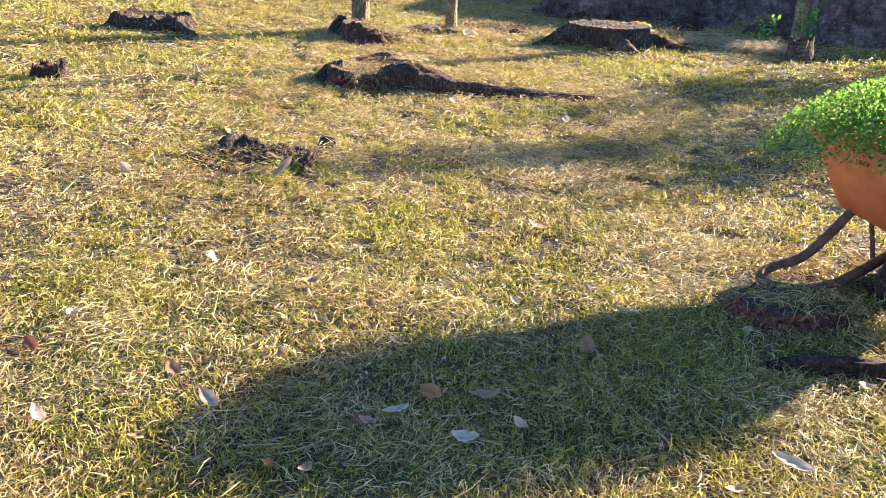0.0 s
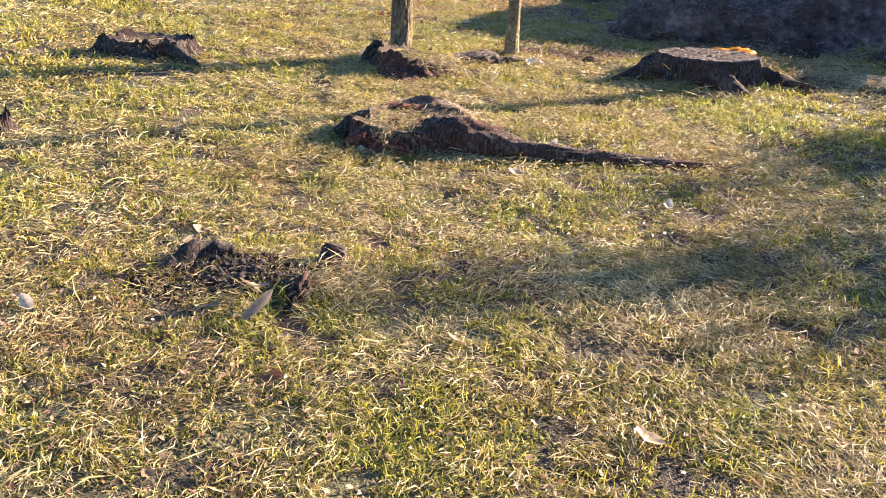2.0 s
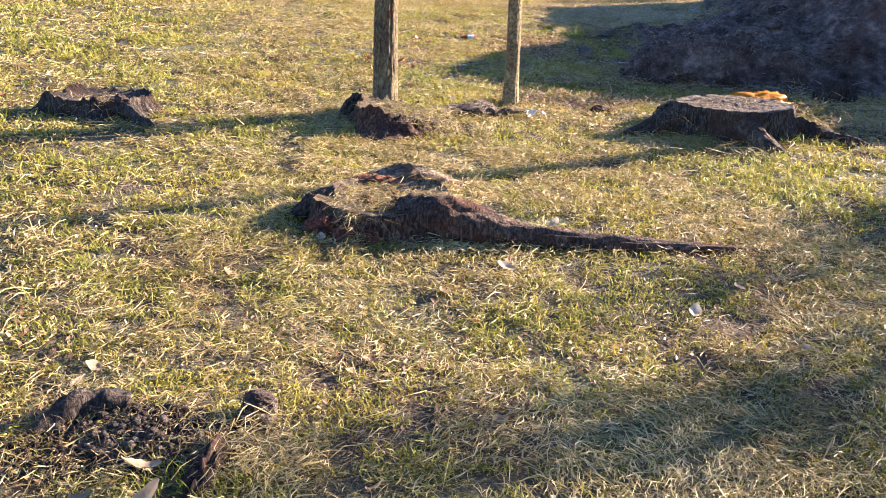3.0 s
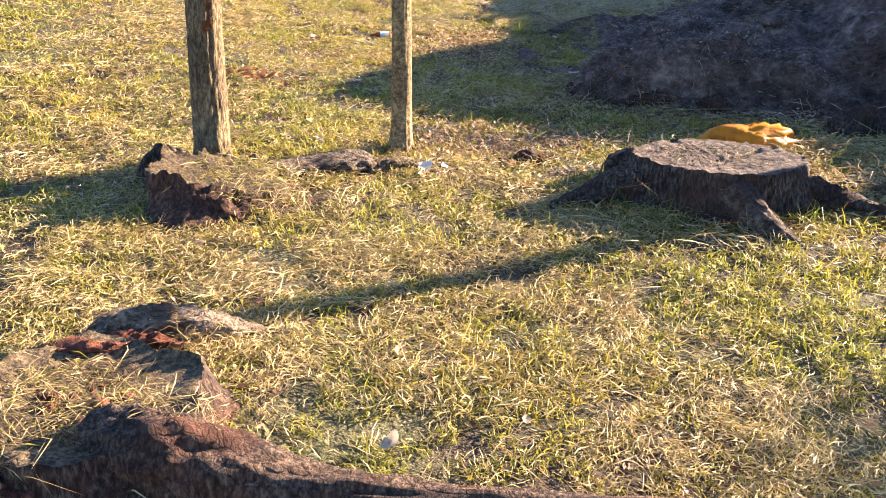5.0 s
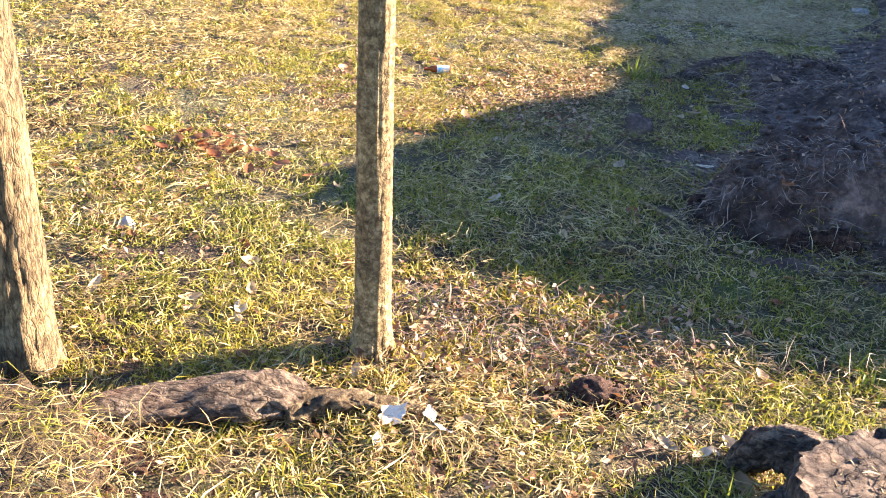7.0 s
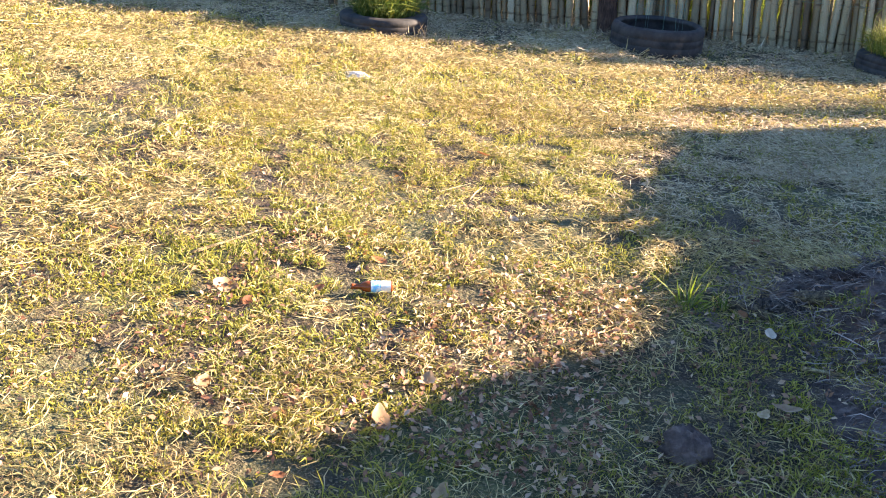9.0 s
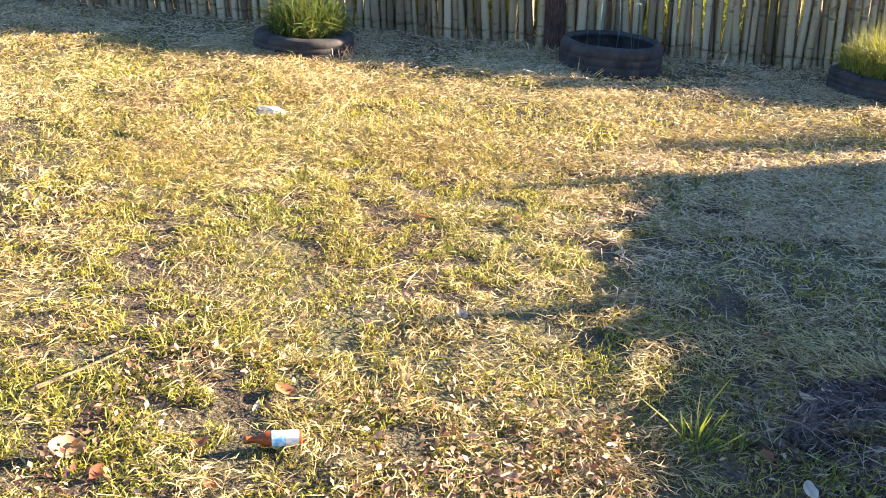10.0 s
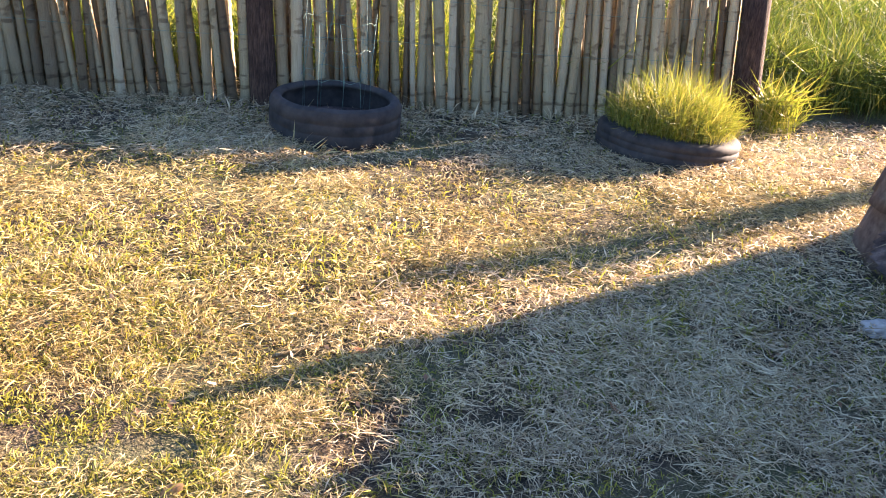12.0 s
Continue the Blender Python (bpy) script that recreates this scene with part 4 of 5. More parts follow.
straw_over(-0.36, 6.33, 0.23, 0.20, 0.085, 560, 2, "dry straw grown over a broken stump")
straw_over(-0.38, 6.34, 0.22, 0.19, 0.10, 420, 22, "green grass growing over a broken stump", 0.8, GREEN)
straw_over(-0.34, 4.84, 0.2, 0.17, 0.09, 260, 23, "green grass growing in a rotten stump", 0.7, GREEN)
straw_over(-0.17, 6.25, 0.13, 0.14, 0.05, 300, 8, "dry straw hanging over the side of a stump")
straw_over(1.3, 6.17, 0.5, 0.14, 0.03, 320, 9, "long dry stems lying before a stump", 2.0)
straw_over(1.37, 6.53, 0.28, 0.17, 0.176, 700, 10, "short wood splinters on a sawn stump", 0.45, DEBRIS)
straw_over(1.35, 6.52, 0.26, 0.16, 0.178, 200, 19, "short straw on a sawn stump", 0.5)
straw_over(1.25, 7.15, 0.5, 0.14, 0.02, 500, 14, "dry straw and litter before the soil heap", 1.0, DULL_SHADE_STRAW)
straw_over(0.5, 7.15, 0.45, 0.16, 0.034, 1100, 27, "brown dead stems and litter beside a young tree", 1.1, LITTER)
# Extra pale straw here also brightens the heap's shadow.
straw_over(0.5, 8.0, 0.55, 0.5, 0.028, 2600, 28, "loose straw lying in the shade of the heap", 1.0, STRAW)
straw_over(1.0, 7.8, 0.6, 0.14, 0.04, 130, 11, "dry stems and roots along the heap edge", 1.3, DULL_SHADE_STRAW)
straw_over(1.9, 7.62, 0.5, 0.12, 0.05, 200, 12, "dry stems and roots along the heap edge", 1.6, DULL_SHADE_STRAW)
straw_over(-0.2, 6.46, 0.25, 0.08, 0.045, 360, 3, "dry straw heaped between stumps")
straw_over(-0.38, 3.20, 0.16, 0.13, 0.035, 650, 4, "dry straw over a charred stump")
straw_over(-0.72, 3.22, 0.22, 0.14, 0.03, 420, 18, "dark fibres and dry roots on a charred stump", 0.8, DEBRIS)
straw_over(-1.98, 6.26, 0.2, 0.12, 0.09, 300, 5, "dry straw on a dark stump")
straw_over(1.16, 1.94, 0.17, 0.1, 0.055, 130, 6, "straw lying over a dark root lump")
crumble(1.36, 6.50, 0.10, 0.06, 0.185, 120, 0.003, 0.010, 31, ROTTEN, "dark rotten crumbs on a sawn stump")
crumble(-0.66, 3.24, 0.27, 0.15, 0.035, 1300, 0.003, 0.015, 32, STUMP_BARK, "dark charred crumbs of a rotten stump, also standing in for its shade")
# This wider dark spread also stands in for shade beside the stump.
crumble(-0.80, 3.16, 0.2, 0.12, 0.025, 900, 0.003, 0.010, 37, STUMP_BARK, "dark charred crumbs of a rotten stump, also standing in for its shade")
crumble(-0.30, 4.85, 0.2, 0.17, 0.10, 260, 0.005, 0.022, 33, RED_ROT, "reddish crumbs of a rotten stump")
crumble(-0.36, 4.60, 0.1, 0.05, 0.03, 160, 0.004, 0.018, 34, RED_ROT, "reddish crumbs of a rotten stump")
crumble(0.72, 6.93, 0.12, 0.08, 0.02, 140, 0.004, 0.016, 35, ROTTEN, "reddish crumbs in the grass")
straw_over(1.12, 9.74, 0.28, 0.14, 0.06, 320, 24, "dry grey roots on the low edge of the heap", 1.2, LITTER)
straw_over(2.55, 6.45, 0.28, 0.16, 0.10, 1200, 20, "heap of dull dry straw beside a stub", 1.2, DULL_SHADE_STRAW)
straw_over(2.35, 6.75, 0.45, 0.25, 0.03, 900, 21, "dry roots and straw strewn beside the heap", 1.5, DULL_SHADE_STRAW)
crumble(2.05, 6.62, 0.3, 0.18, 0.03, 420, 0.004, 0.02, 36, DEBRIS, "brown wood crumbs beside a stump")
straw_over(2.2, 7.2, 0.5, 0.2, 0.03, 1400, 7, "pile of dry straw and roots at the foot of the heap")

# ---- wheelbarrow planter ----
def wheelbarrow():
    root = thing("wheelbarrow_planter", 1.77, 2.205, gz(1.77, 2.08), "old orange wheelbarrow used as a planter, overflowing with herbs", "wheelbarrow", rz=14)
    root.matrix_basis = root.matrix_basis @ Matrix.Diagonal((1, 1, 1.06, 1))
    bm = bmesh.new()
    top = [(-0.46, -0.36), (0.55, -0.30), (0.55, 0.26), (-0.46, 0.21)]
    low = [(-0.31, -0.24), (0.30, -0.2), (0.30, 0.2), (-0.31, 0.15)]
    def ringed(pts, z, r=0.08):
        out = []
        for i, p in enumerate(pts):
            a, b = Vector(pts[i - 1]), Vector(pts[(i + 1) % 4])
            p = Vector(p)
            for k in range(5):
                t = k / 4
                u = p + (a - p).normalized() * r * (1 - t) ** 2 + (b - p).normalized() * r * t ** 2
                out.append(bm.verts.new((u.x, u.y, z)))
        return out
    rows = [ringed(low, 0.225, 0.05), ringed([tuple(Vector(a).lerp(Vector(b), 0.5)) for a, b in zip(low, top)], 0.355, 0.07), ringed(top, 0.485)]
    for lo, hi in zip(rows, rows[1:]):
        for k in range(20):
            bm.faces.new((lo[k], lo[(k + 1) % 20], hi[(k + 1) % 20], hi[k]))
    bm.faces.new(rows[0][::-1])
    bmesh.ops.recalc_face_normals(bm, faces=bm.faces)
    bmesh.ops.solidify(bm, geom=bm.faces[:], thickness=0.004)
    part("tray", bm, ORANGE, root, "tapered tray of dented orange painted steel")
    bm = bmesh.new()
    loop = [(-0.46, -0.30), (-0.40, -0.36), (0.5, -0.30), (0.55, -0.24), (0.55, 0.21), (0.5, 0.26), (-0.40, 0.21), (-0.46, 0.16), (-0.46, -0.30)]
    tube(bm, [(a, b, 0.488) for a, b in loop], [0.009] * len(loop), 8)
    part("rim", bm, ORANGE, root)
    for y0 in (0.06,):
        bm = bmesh.new()
        pts = smooth_path([(-0.29, y0, 0.24), (-0.37, y0, 0.15), (-0.46, y0, 0.075), (-0.56, y0, 0.05), (-0.625, y0 - 0.03, 0.03), (-0.60, y0 - 0.09, 0.018), (-0.45, y0 - 0.12, 0.02), (-0.22, y0 - 0.08, 0.08), (0.1, y0 - 0.02, 0.205)], 6)
        tube(bm, pts, [0.017] * len(pts), 10, 0.15)
        part("leg", bm, RUST, root, "bent rusty tubular leg")
    bm = bmesh.new()
    tube(bm, [(-0.22, 0.06, 0.215), (-0.225, 0.0, 0.085)], [0.008, 0.008], 8)
    part("brace", bm, RUST, root)
    bm = bmesh.new()
    lathe_rough(bm, [(0.36, 0.2, 0.38), (0.34, 0.18, 0.44), (0.18, 0.1, 0.47)], 20, lambda a, h: 1, 0)
    bm.transform(pose(0.04, -0.05, 0))
    part("potting_soil", bm, MULCH, root)
    g = np.random.default_rng(11)
    n = 22000
    d = g.normal(0, 1, (n, 3))
    d /= np.linalg.norm(d, axis=1, keepdims=True)
    d[:, 2] = np.abs(d[:, 2]) * 1.2 - 0.38
    rr = g.uniform(0.62, 1.12, (n, 1)) * (0.92 + 0.16 * vn1(d[:, :1] * 2 + 5, d[:, 1:2] * 2, 0.5))
    p = d * rr * np.array([[0.66, 0.37, 0.17]]) + np.array([[0.015, -0.05, 0.53]])
    leaf_cloud(root, p, 0.0155, g, HERB, "foliage", 0.0)
    tagged(root.children[-1], "dense mat of tiny bright green herb leaves")


wheelbarrow()

# ---- fence ----
def fence_y(x):
    return 14.02 + 0.10 * x


def bamboo_meshes():
    out = []
    for v in range(6):
        g = np.random.default_rng(30 + v)
        bm = bmesh.new()
        rings, z = [], -0.05
        nodes = np.cumsum(g.uniform(0.13, 0.2, 5)) + g.uniform(-0.08, 0.0)
        zs = sorted([-0.05, 0.7, *[n - 0.012 for n in nodes], *nodes, *[n + 0.012 for n in nodes]])
        for z in [q for q in zs if -0.05 <= q <= 0.7]:
            bulge = 1.2 if any(abs(z - n) < 1e-6 for n in nodes) else 1.0
            rings.append((0.5 * bulge, 0.5 * bulge, z))
        lathe_rough(bm, rings, 8, lambda a, h: 1, v)
        me = bpy.data.meshes.new("pole")
        bm.to_mesh(me)
        bm.free()
        for p in me.polygons:
            p.use_smooth = True
        me.materials.append(BAMBOO)
        out.append(me)
    return out


def fence():
    root = thing("bamboo_fence", 0, 0, 0, "low fence of upright dry bamboo canes with dark posts", "fence")
    kinds, x, g = bamboo_meshes(), -4.2, np.random.default_rng(15)
    while x < 2.46:
        w = g.uniform(0.024, 0.05)
        x += w + g.uniform(0.0, 0.035)
        if not (-0.11 < x < 0.05):
            m = pose(x, fence_y(x) + 0.075 + g.normal(0, 0.008), gz(x, fence_y(x)), g.normal(0, 1.5), g.normal(-4.5, 2.5), 0) @ pose(0, 0, 0, 0, 0, g.uniform(0, 360)) @ Matrix.Diagonal((w, w, g.uniform(0.95, 1.15), 1))
            part_mesh("pole", kinds[int(g.integers(6))], root, "", m)
    x, g = -5.6, np.random.default_rng(5)
    while x < 2.46:
        w = g.uniform(0.028, 0.060)
        x += w / 2
        if not (-0.11 < x < 0.05):
            m = pose(x, fence_y(x) + g.normal(0, 0.012), gz(x, fence_y(x)), g.normal(0, 1.8), g.normal(-5.0, 2.2), 0) @ pose(0, 0, 0, 0, 0, g.uniform(0, 360)) @ Matrix.Diagonal((w, w, g.uniform(0.98, 1.2), 1))
            part_mesh("pole", kinds[int(g.integers(6))], root, "", m)
        x += w / 2 + (g.uniform(0.006, 0.02) if g.random() < 0.4 else g.uniform(0.0, 0.004))
    for px, w in ((-0.03, 0.14), (2.57, 0.15), (-3.6, 0.13)):
        bm = bmesh.new()
        lathe_rough(bm, [(w / 2, w / 2, -0.1), (w / 2, w / 2, 0.2), (w / 2 * 0.97, w / 2, 0.5), (w / 2, w / 2, 0.86)], 20, lambda a, h: 1 + 0.07 * noise.noise(Vector((math.cos(a) * 4, math.sin(a) * 4, h * 2))), 0)
        bm.transform(pose(px, fence_y(px), gz(px, fence_y(px)), 0, -4.0 if px < 2 else -5.5, 0))
        part("post", bm, POST_WOOD, root, "dark brown round timber post")
    for z in (0.34, 0.56):
        bm = bmesh.new()
        pts = [(q, fence_y(q) - 0.035 + 0.006 * math.sin(q * 21), z + 0.01 * math.sin(q * 3.1)) for q in np.arange(-5.6, 2.5, 0.12)]
        tube(bm, pts, [0.001] * len(pts), 5)
        part("wire", bm, WIRE, root, "thin galvanised wire")


fence()

# ---- tyres ----
def tyre(x, y, r, h, label, seed, tilt=(0, 0), bead=0.64):
    root = thing("tyre_planter", x, y, gz(x, y) - 0.01, label, "tyre", "old tyres along the fence")
    root.matrix_basis = pose(x, y, gz(x, y) - 0.015, tilt[0], tilt[1], seed * 40)
    sides = 72
    prof = [(r * 0.93, 0.0), (r * 0.985, h * 0.06), (r, h * 0.16), (r, h * 0.36), (r * 0.993, h * 0.38), (r * 0.993, h * 0.42), (r, h * 0.44), (r, h * 0.6), (r * 0.993, h * 0.62), (r * 0.993, h * 0.66), (r, h * 0.68), (r, h * 0.85), (r * 0.97, h * 0.95)]
    side = [(r * 0.97, h * 0.95), (r * 0.93, h), (r * (bead + 0.2), h * 1.01) if bead < 0.7 else (r * 0.91, h * 1.01), (r * (bead + 0.09), h * 0.985) if bead < 0.7 else (r * 0.88, h * 1.0), (r * (bead + 0.015), h * 0.95), (r * bead, h * 0.92), (r * (bead + 0.005), h * 0.87), (r * (bead + 0.05), h * 0.83), (r * 0.9, h * 0.7), (r * 0.93, h * 0.4), (r * 0.9, 0.02)]
    for name, outline, lab in (("tread", prof, "worn grooved tread"), ("sidewall", side, "")):
        bm = bmesh.new()
        rows = []
        for rr, z in outline:
            rows.append([bm.verts.new((math.cos(2 * math.pi * k / sides) * (rr + (0.003 if name == "tread" and k % 2 and 0.1 * h < z < 0.9 * h else 0)), math.sin(2 * math.pi * k / sides) * (rr + (0.003 if name == "tread" and k % 2 and 0.1 * h < z < 0.9 * h else 0)), z + 0.004 * noise.noise(Vector((math.cos(6.283 * k / sides) * 2, math.sin(6.283 * k / sides) * 2, seed))))) for k in range(sides)])
        for lo, hi in zip(rows, rows[1:]):
            for k in range(sides):
                bm.faces.new((lo[k], lo[(k + 1) % sides], hi[(k + 1) % sides], hi[k]))
        part(name, bm, RUBBER, root, lab)
    bm = bmesh.new()
    lathe_rough(bm, [(r * 0.9, r * 0.9, h * 0.35), (r * 0.5, r * 0.5, h * 0.45), (r * 0.1, r * 0.1, h * 0.5)], 24, lambda a, q: 1 + 0.05 * math.sin(5 * a), 0)
    part("soil", bm, MULCH, root)
    return root


tyre(0.35, 13.60, 0.305, 0.19, "old black tyre laid flat, nearly empty, ringed by wire", 1, (0, 0), 0.82)
tyre(1.97, 13.68, 0.345, 0.13, "old black tyre laid flat, full of tall yellowish grass", 2, (2, 3))
tyre(-1.42, 13.12, 0.29, 0.13, "old black tyre sunk in straw, full of green grass", 3)
tuft("planted_grass", 1.98, 13.68, 3600, 0.38, 0.30, YELLOW_GRASS, "tall sunlit yellow-green grass growing in a tyre", 41, 0.08, 0.0042, (0.95, 1.57))
tuft("planted_grass", 2.0, 13.70, 26, 0.56, 0.22, YELLOW_GRASS, "long arching grass stems rising from a tyre", 43, 0.08, 0.004, (0.9, 1.4))
# The dark grass colour here carries part of the fence's shade.
tuft("planted_grass", -1.42, 13.16, 2000, 0.40, 0.2, TALL_GRASS, "thick green grass growing in a tyre", 42, 0.07, 0.0055, (0.8, 1.6))


def wire_cage():
    root = thing("wire_netting", 0.35, 13.62, 0.06, "bent green wire netting standing in a tyre", "wire netting")
    g = np.random.default_rng(9)
    for k in range(9):
        a = k * 0.7
        px, py = 0.16 * math.cos(a), 0.16 * math.sin(a)
        bm = bmesh.new()
        tube(bm, [(px, py, 0), (px + g.normal(0, 0.01), py, 0.2), (px + g.normal(0, 0.02), py + g.normal(0, 0.02), g.uniform(0.3, 0.55))], [0.0013] * 3, 5)
        part("stalk", bm, WIRE, root)
    for z in (0.2, 0.33, 0.45):
        bm = bmesh.new()
        pts = [(0.16 * math.cos(a) + g.normal(0, 0.006), 0.16 * math.sin(a), z + 0.012 * math.sin(7 * a)) for a in np.linspace(0, 6.2, 24)]
        tube(bm, pts, [0.0010] * len(pts), 5)
        part("strand", bm, WIRE, root)


wire_cage()

# ---- growth behind and beside the fence ----
def wild_grass(name, count, x0, x1, y0, y1, height, seed, material, label):
    g = np.random.default_rng(seed)
    x, y = g.uniform(x0, x1, count), g.uniform(y0, y1, count)
    keep = vn2(x, y, 0.5) > 0.3
    x, y = x[keep], y[keep]
    n = len(x)
    blades(name, x, y, ground_z(x, y) - 0.01, height * g.uniform(0.45, 1.1, n), g.uniform(0.005, 0.011, n), g.uniform(0, 6.283, n), g.uniform(0.9, 1.55, n), g.uniform(0.1, 1.1, n), material, label, "tall grass")


wild_grass("wild_grass", 15000, -6.5, 3.0, 14.35, 15.1, 0.62, 61, FRESH_GRASS, "tall green grass behind the fence, coloured brighter to look sunlit")
wild_grass("wild_grass", 12000, -6.5, 3.2, 15.1, 17.0, 0.7, 66, TALL_GRASS, "tall wild green grass growing behind the fence")
wild_grass("wild_grass", 3500, 2.8, 5.6, 14.6, 15.6, 0.5, 62, TALL_GRASS, "tall sunlit green grass past the end of the fence")
wild_grass("wild_grass", 11000, 2.75, 5.8, 14.75, 15.9, 0.6, 68, TALL_GRASS, "dense green grass past the end of the fence")
wild_grass("wild_grass", 9000, 2.8, 7.0, 15.6, 17.5, 0.9, 67, TALL_GRASS, "tall green grass past the end of the fence")
wild_grass("wild_grass", 420, 2.6, 2.8, 14.1, 14.35, 0.42, 63, YELLOW_GRASS, "yellowing grass at the foot of a fence post")
tuft("grass_tuft", 0.744, 9.62, 34, 0.17, 0.035, FRESH_GRASS, "sparse tuft of long green grass blades", 71, None, 0.006, (0.7, 1.5))
tuft("grass_tuft", 0.75, 9.62, 6, 0.32, 0.02, YELLOW_GRASS, "few long arching grass blades in the shade", 76, None, 0.005, (0.6, 1.1))
tuft("grass_tuft", 0.846, 9.655, 16, 0.11, 0.02, TALL_GRASS, "small green weed shoot beside the heap", 77, None, 0.006, (1.0, 1.5))
tuft("dry_weed", 0.2, 13.22, 40, 0.16, 0.14, STRAW, "pale withered weed stalks beside a tyre", 72, None, 0.007, (0.1, 1.2), "weed")
tuft("dry_weed", -0.36, 13.45, 60, 0.14, 0.07, STRAW, "small tuft of dry pale grass in the shade", 73, None, 0.004, (0.6, 1.4), "weed")
tuft("dry_weed", -1.1, 13.0, 60, 0.16, 0.12, DULL_SHADE_STRAW, "dry grass hanging over a tyre rim", 74, None, 0.005, (0.2, 1.3), "weed")
tuft("dry_weed", 2.25, 13.05, 46, 0.12, 0.06, YELLOW_GRASS, "small tuft of yellow grass on the straw", 75, None, 0.005, (0.6, 1.4), "weed")
wild_grass("fence_foot_grass", 900, -5.0, 2.5, 13.75, 14.3, 0.12, 65, DULL_SHADE_STRAW, "short dry grass along the foot of the fence")

# ---- litter ----
def leaf_mesh(name, length, width, curl, seed, material):
    """A dry leaf: pointed oval, folded along the rib and curled."""
    g = np.random.default_rng(seed)
    verts, faces, n = [], [], 9
    for i in range(n):
        t = i / (n - 1)
        w = width / 2 * math.sin(math.pi * min(t * 0.93 + 0.04, 1)) ** 0.8
        z = curl * length * (t - 0.5) ** 2 * 2
        for j, s in enumerate((-1, -0.5, 0, 0.5, 1)):
            verts.append(((t - 0.5) * length, s * w * (1 + 0.08 * g.normal()), z + abs(s) * w * (0.22 + 0.2 * g.random()) + 0.003 * g.random()))
    for i in range(n - 1):
        for j in range(4):
            a = i * 5 + j
            faces.append((a, a + 1, a + 6, a + 5))
    return mesh_of(name, verts, faces, material)


LEAVES = {
    "pale": [leaf_mesh("fallen_leaf", 0.085, 0.045, 0.25, 1, PALE_LEAF), leaf_mesh("fallen_leaf", 0.07, 0.05, 0.4, 2, PALE_LEAF), leaf_mesh("fallen_leaf", 0.105, 0.035, 0.15, 3, PALE_LEAF)],
    "tan": [leaf_mesh("fallen_leaf", 0.09, 0.045, 0.3, 4, TAN_LEAF), leaf_mesh("fallen_leaf", 0.075, 0.05, 0.45, 5, TAN_LEAF)],
    "russet": [leaf_mesh("fallen_leaf", 0.08, 0.05, 0.18, 6, RUSSET_LEAF), leaf_mesh("fallen_leaf", 0.07, 0.05, 0.25, 7, RUSSET_LEAF)],
}
LEAF_LABEL = {"pale": "pale papery dry leaf fallen on the lawn", "tan": "curled tan dry leaf fallen on the lawn", "russet": "curled russet brown leaf fallen on the lawn"}
leaf_rng = np.random.default_rng(77)


def fallen_leaf(kind, x, y, rz=None, size=1.0, lift=0.022):
    g = leaf_rng
    me = LEAVES[kind][int(g.integers(len(LEAVES[kind])))]
    ob = new("fallen_leaf", me)
    if y < 2.3:
        lift += 0.022
    base = max(gz(x, y), gz(x, y) + float(heap_z(x, y)) if heap_inside(x, y) > 0 else -1)
    ob.matrix_basis = pose(x, y, base + lift, g.normal(0, 16), g.normal(0, 14), g.uniform(0, 360) if rz is None else rz) @ Matrix.Scale(size, 4)
    return tagged(ob, LEAF_LABEL[kind], "leaf", "leaves on the lawn")


for x, y in ((-0.651, 2.002), (-0.936, 1.575), (-0.01, 2.865), (-0.878, 2.524), (-1.191, 2.911), (-0.025, 1.133), (-0.894, 3.532), (0.939, 4.316), (0.759, 4.112), (0.361, 4.85), (0.177, 4.4), (0.743, 4.653), (0.334, 7.933), (0.972, 9.496), (1.019, 8.458), (0.716, 8.364), (-0.843, 1.058), (-0.473, 1.148), (0.136, 1.026), (0.876, 0.978)):
    fallen_leaf("pale", x, y, None, leaf_rng.uniform(0.6, 0.85) + (0.2 if y < 1.6 else 0))
fallen_leaf("pale", 0.64, 1.77, -35, 0.85, 0.018)
fallen_leaf("pale", -0.558, 2.94, 50, 1.15, 0.045)
fallen_leaf("pale", -0.60, 3.06, 15, 1.2, 0.05)
for x, y in ((-0.605, 2.178), (-0.589, 1.283), (-1.037, 1.844), (-0.602, 0.985), (-0.21, 0.885), (-0.089, 1.079), (0.19, 1.213), (-0.332, 1.38), (0.486, 1.5), (-0.3, 1.82), (-0.12, 1.7), (0.45, 2.48), (-0.7, 2.98), (1.0, 9.1), (0.62, 9.0), (0.1, 8.7), (-1.4, 10.36), (-0.55, 9.2), (-0.35, 8.7), (-0.2, 8.55), (0.15, 8.9)):
    fallen_leaf("tan", x, y, None, leaf_rng.uniform(0.55, 1.0))
for k in range(26):
    fallen_leaf("russet", -0.62 + leaf_rng.normal(0, 0.10), 8.02 + leaf_rng.normal(0, 0.07), None, leaf_rng.uniform(0.6, 0.95), 0.024 + 0.03 * leaf_rng.random())
for x, y in ((0.06, 1.24), (-0.1, 1.1), (-1.0, 1.42), (0.62, 6.75), (0.70, 6.55), (0.05, 9.1), (-0.3, 9.3), (0.5, 9.3), (1.17, 11.22), (-0.2, 9.55), (0.9, 9.62), (-0.45, 9.15)):
    fallen_leaf("russet", x, y, None, leaf_rng.uniform(0.55, 0.9), 0.012)
for x, y, size in ((0.70, 2.156, 0.45), (0.768, 2.117, 0.4), (0.812, 2.095, 0.45), (0.553, 1.912, 0.4), (0.311, 1.8, 0.5)):
    fallen_leaf("pale", x, y, None, size, 0.018)
for k in range(12):
    fallen_leaf(("tan", "russet", "tan")[k % 3], leaf_rng.uniform(-0.7, 1.3), leaf_rng.uniform(0.75, 1.9), None, leaf_rng.uniform(0.3, 0.6), 0.012)
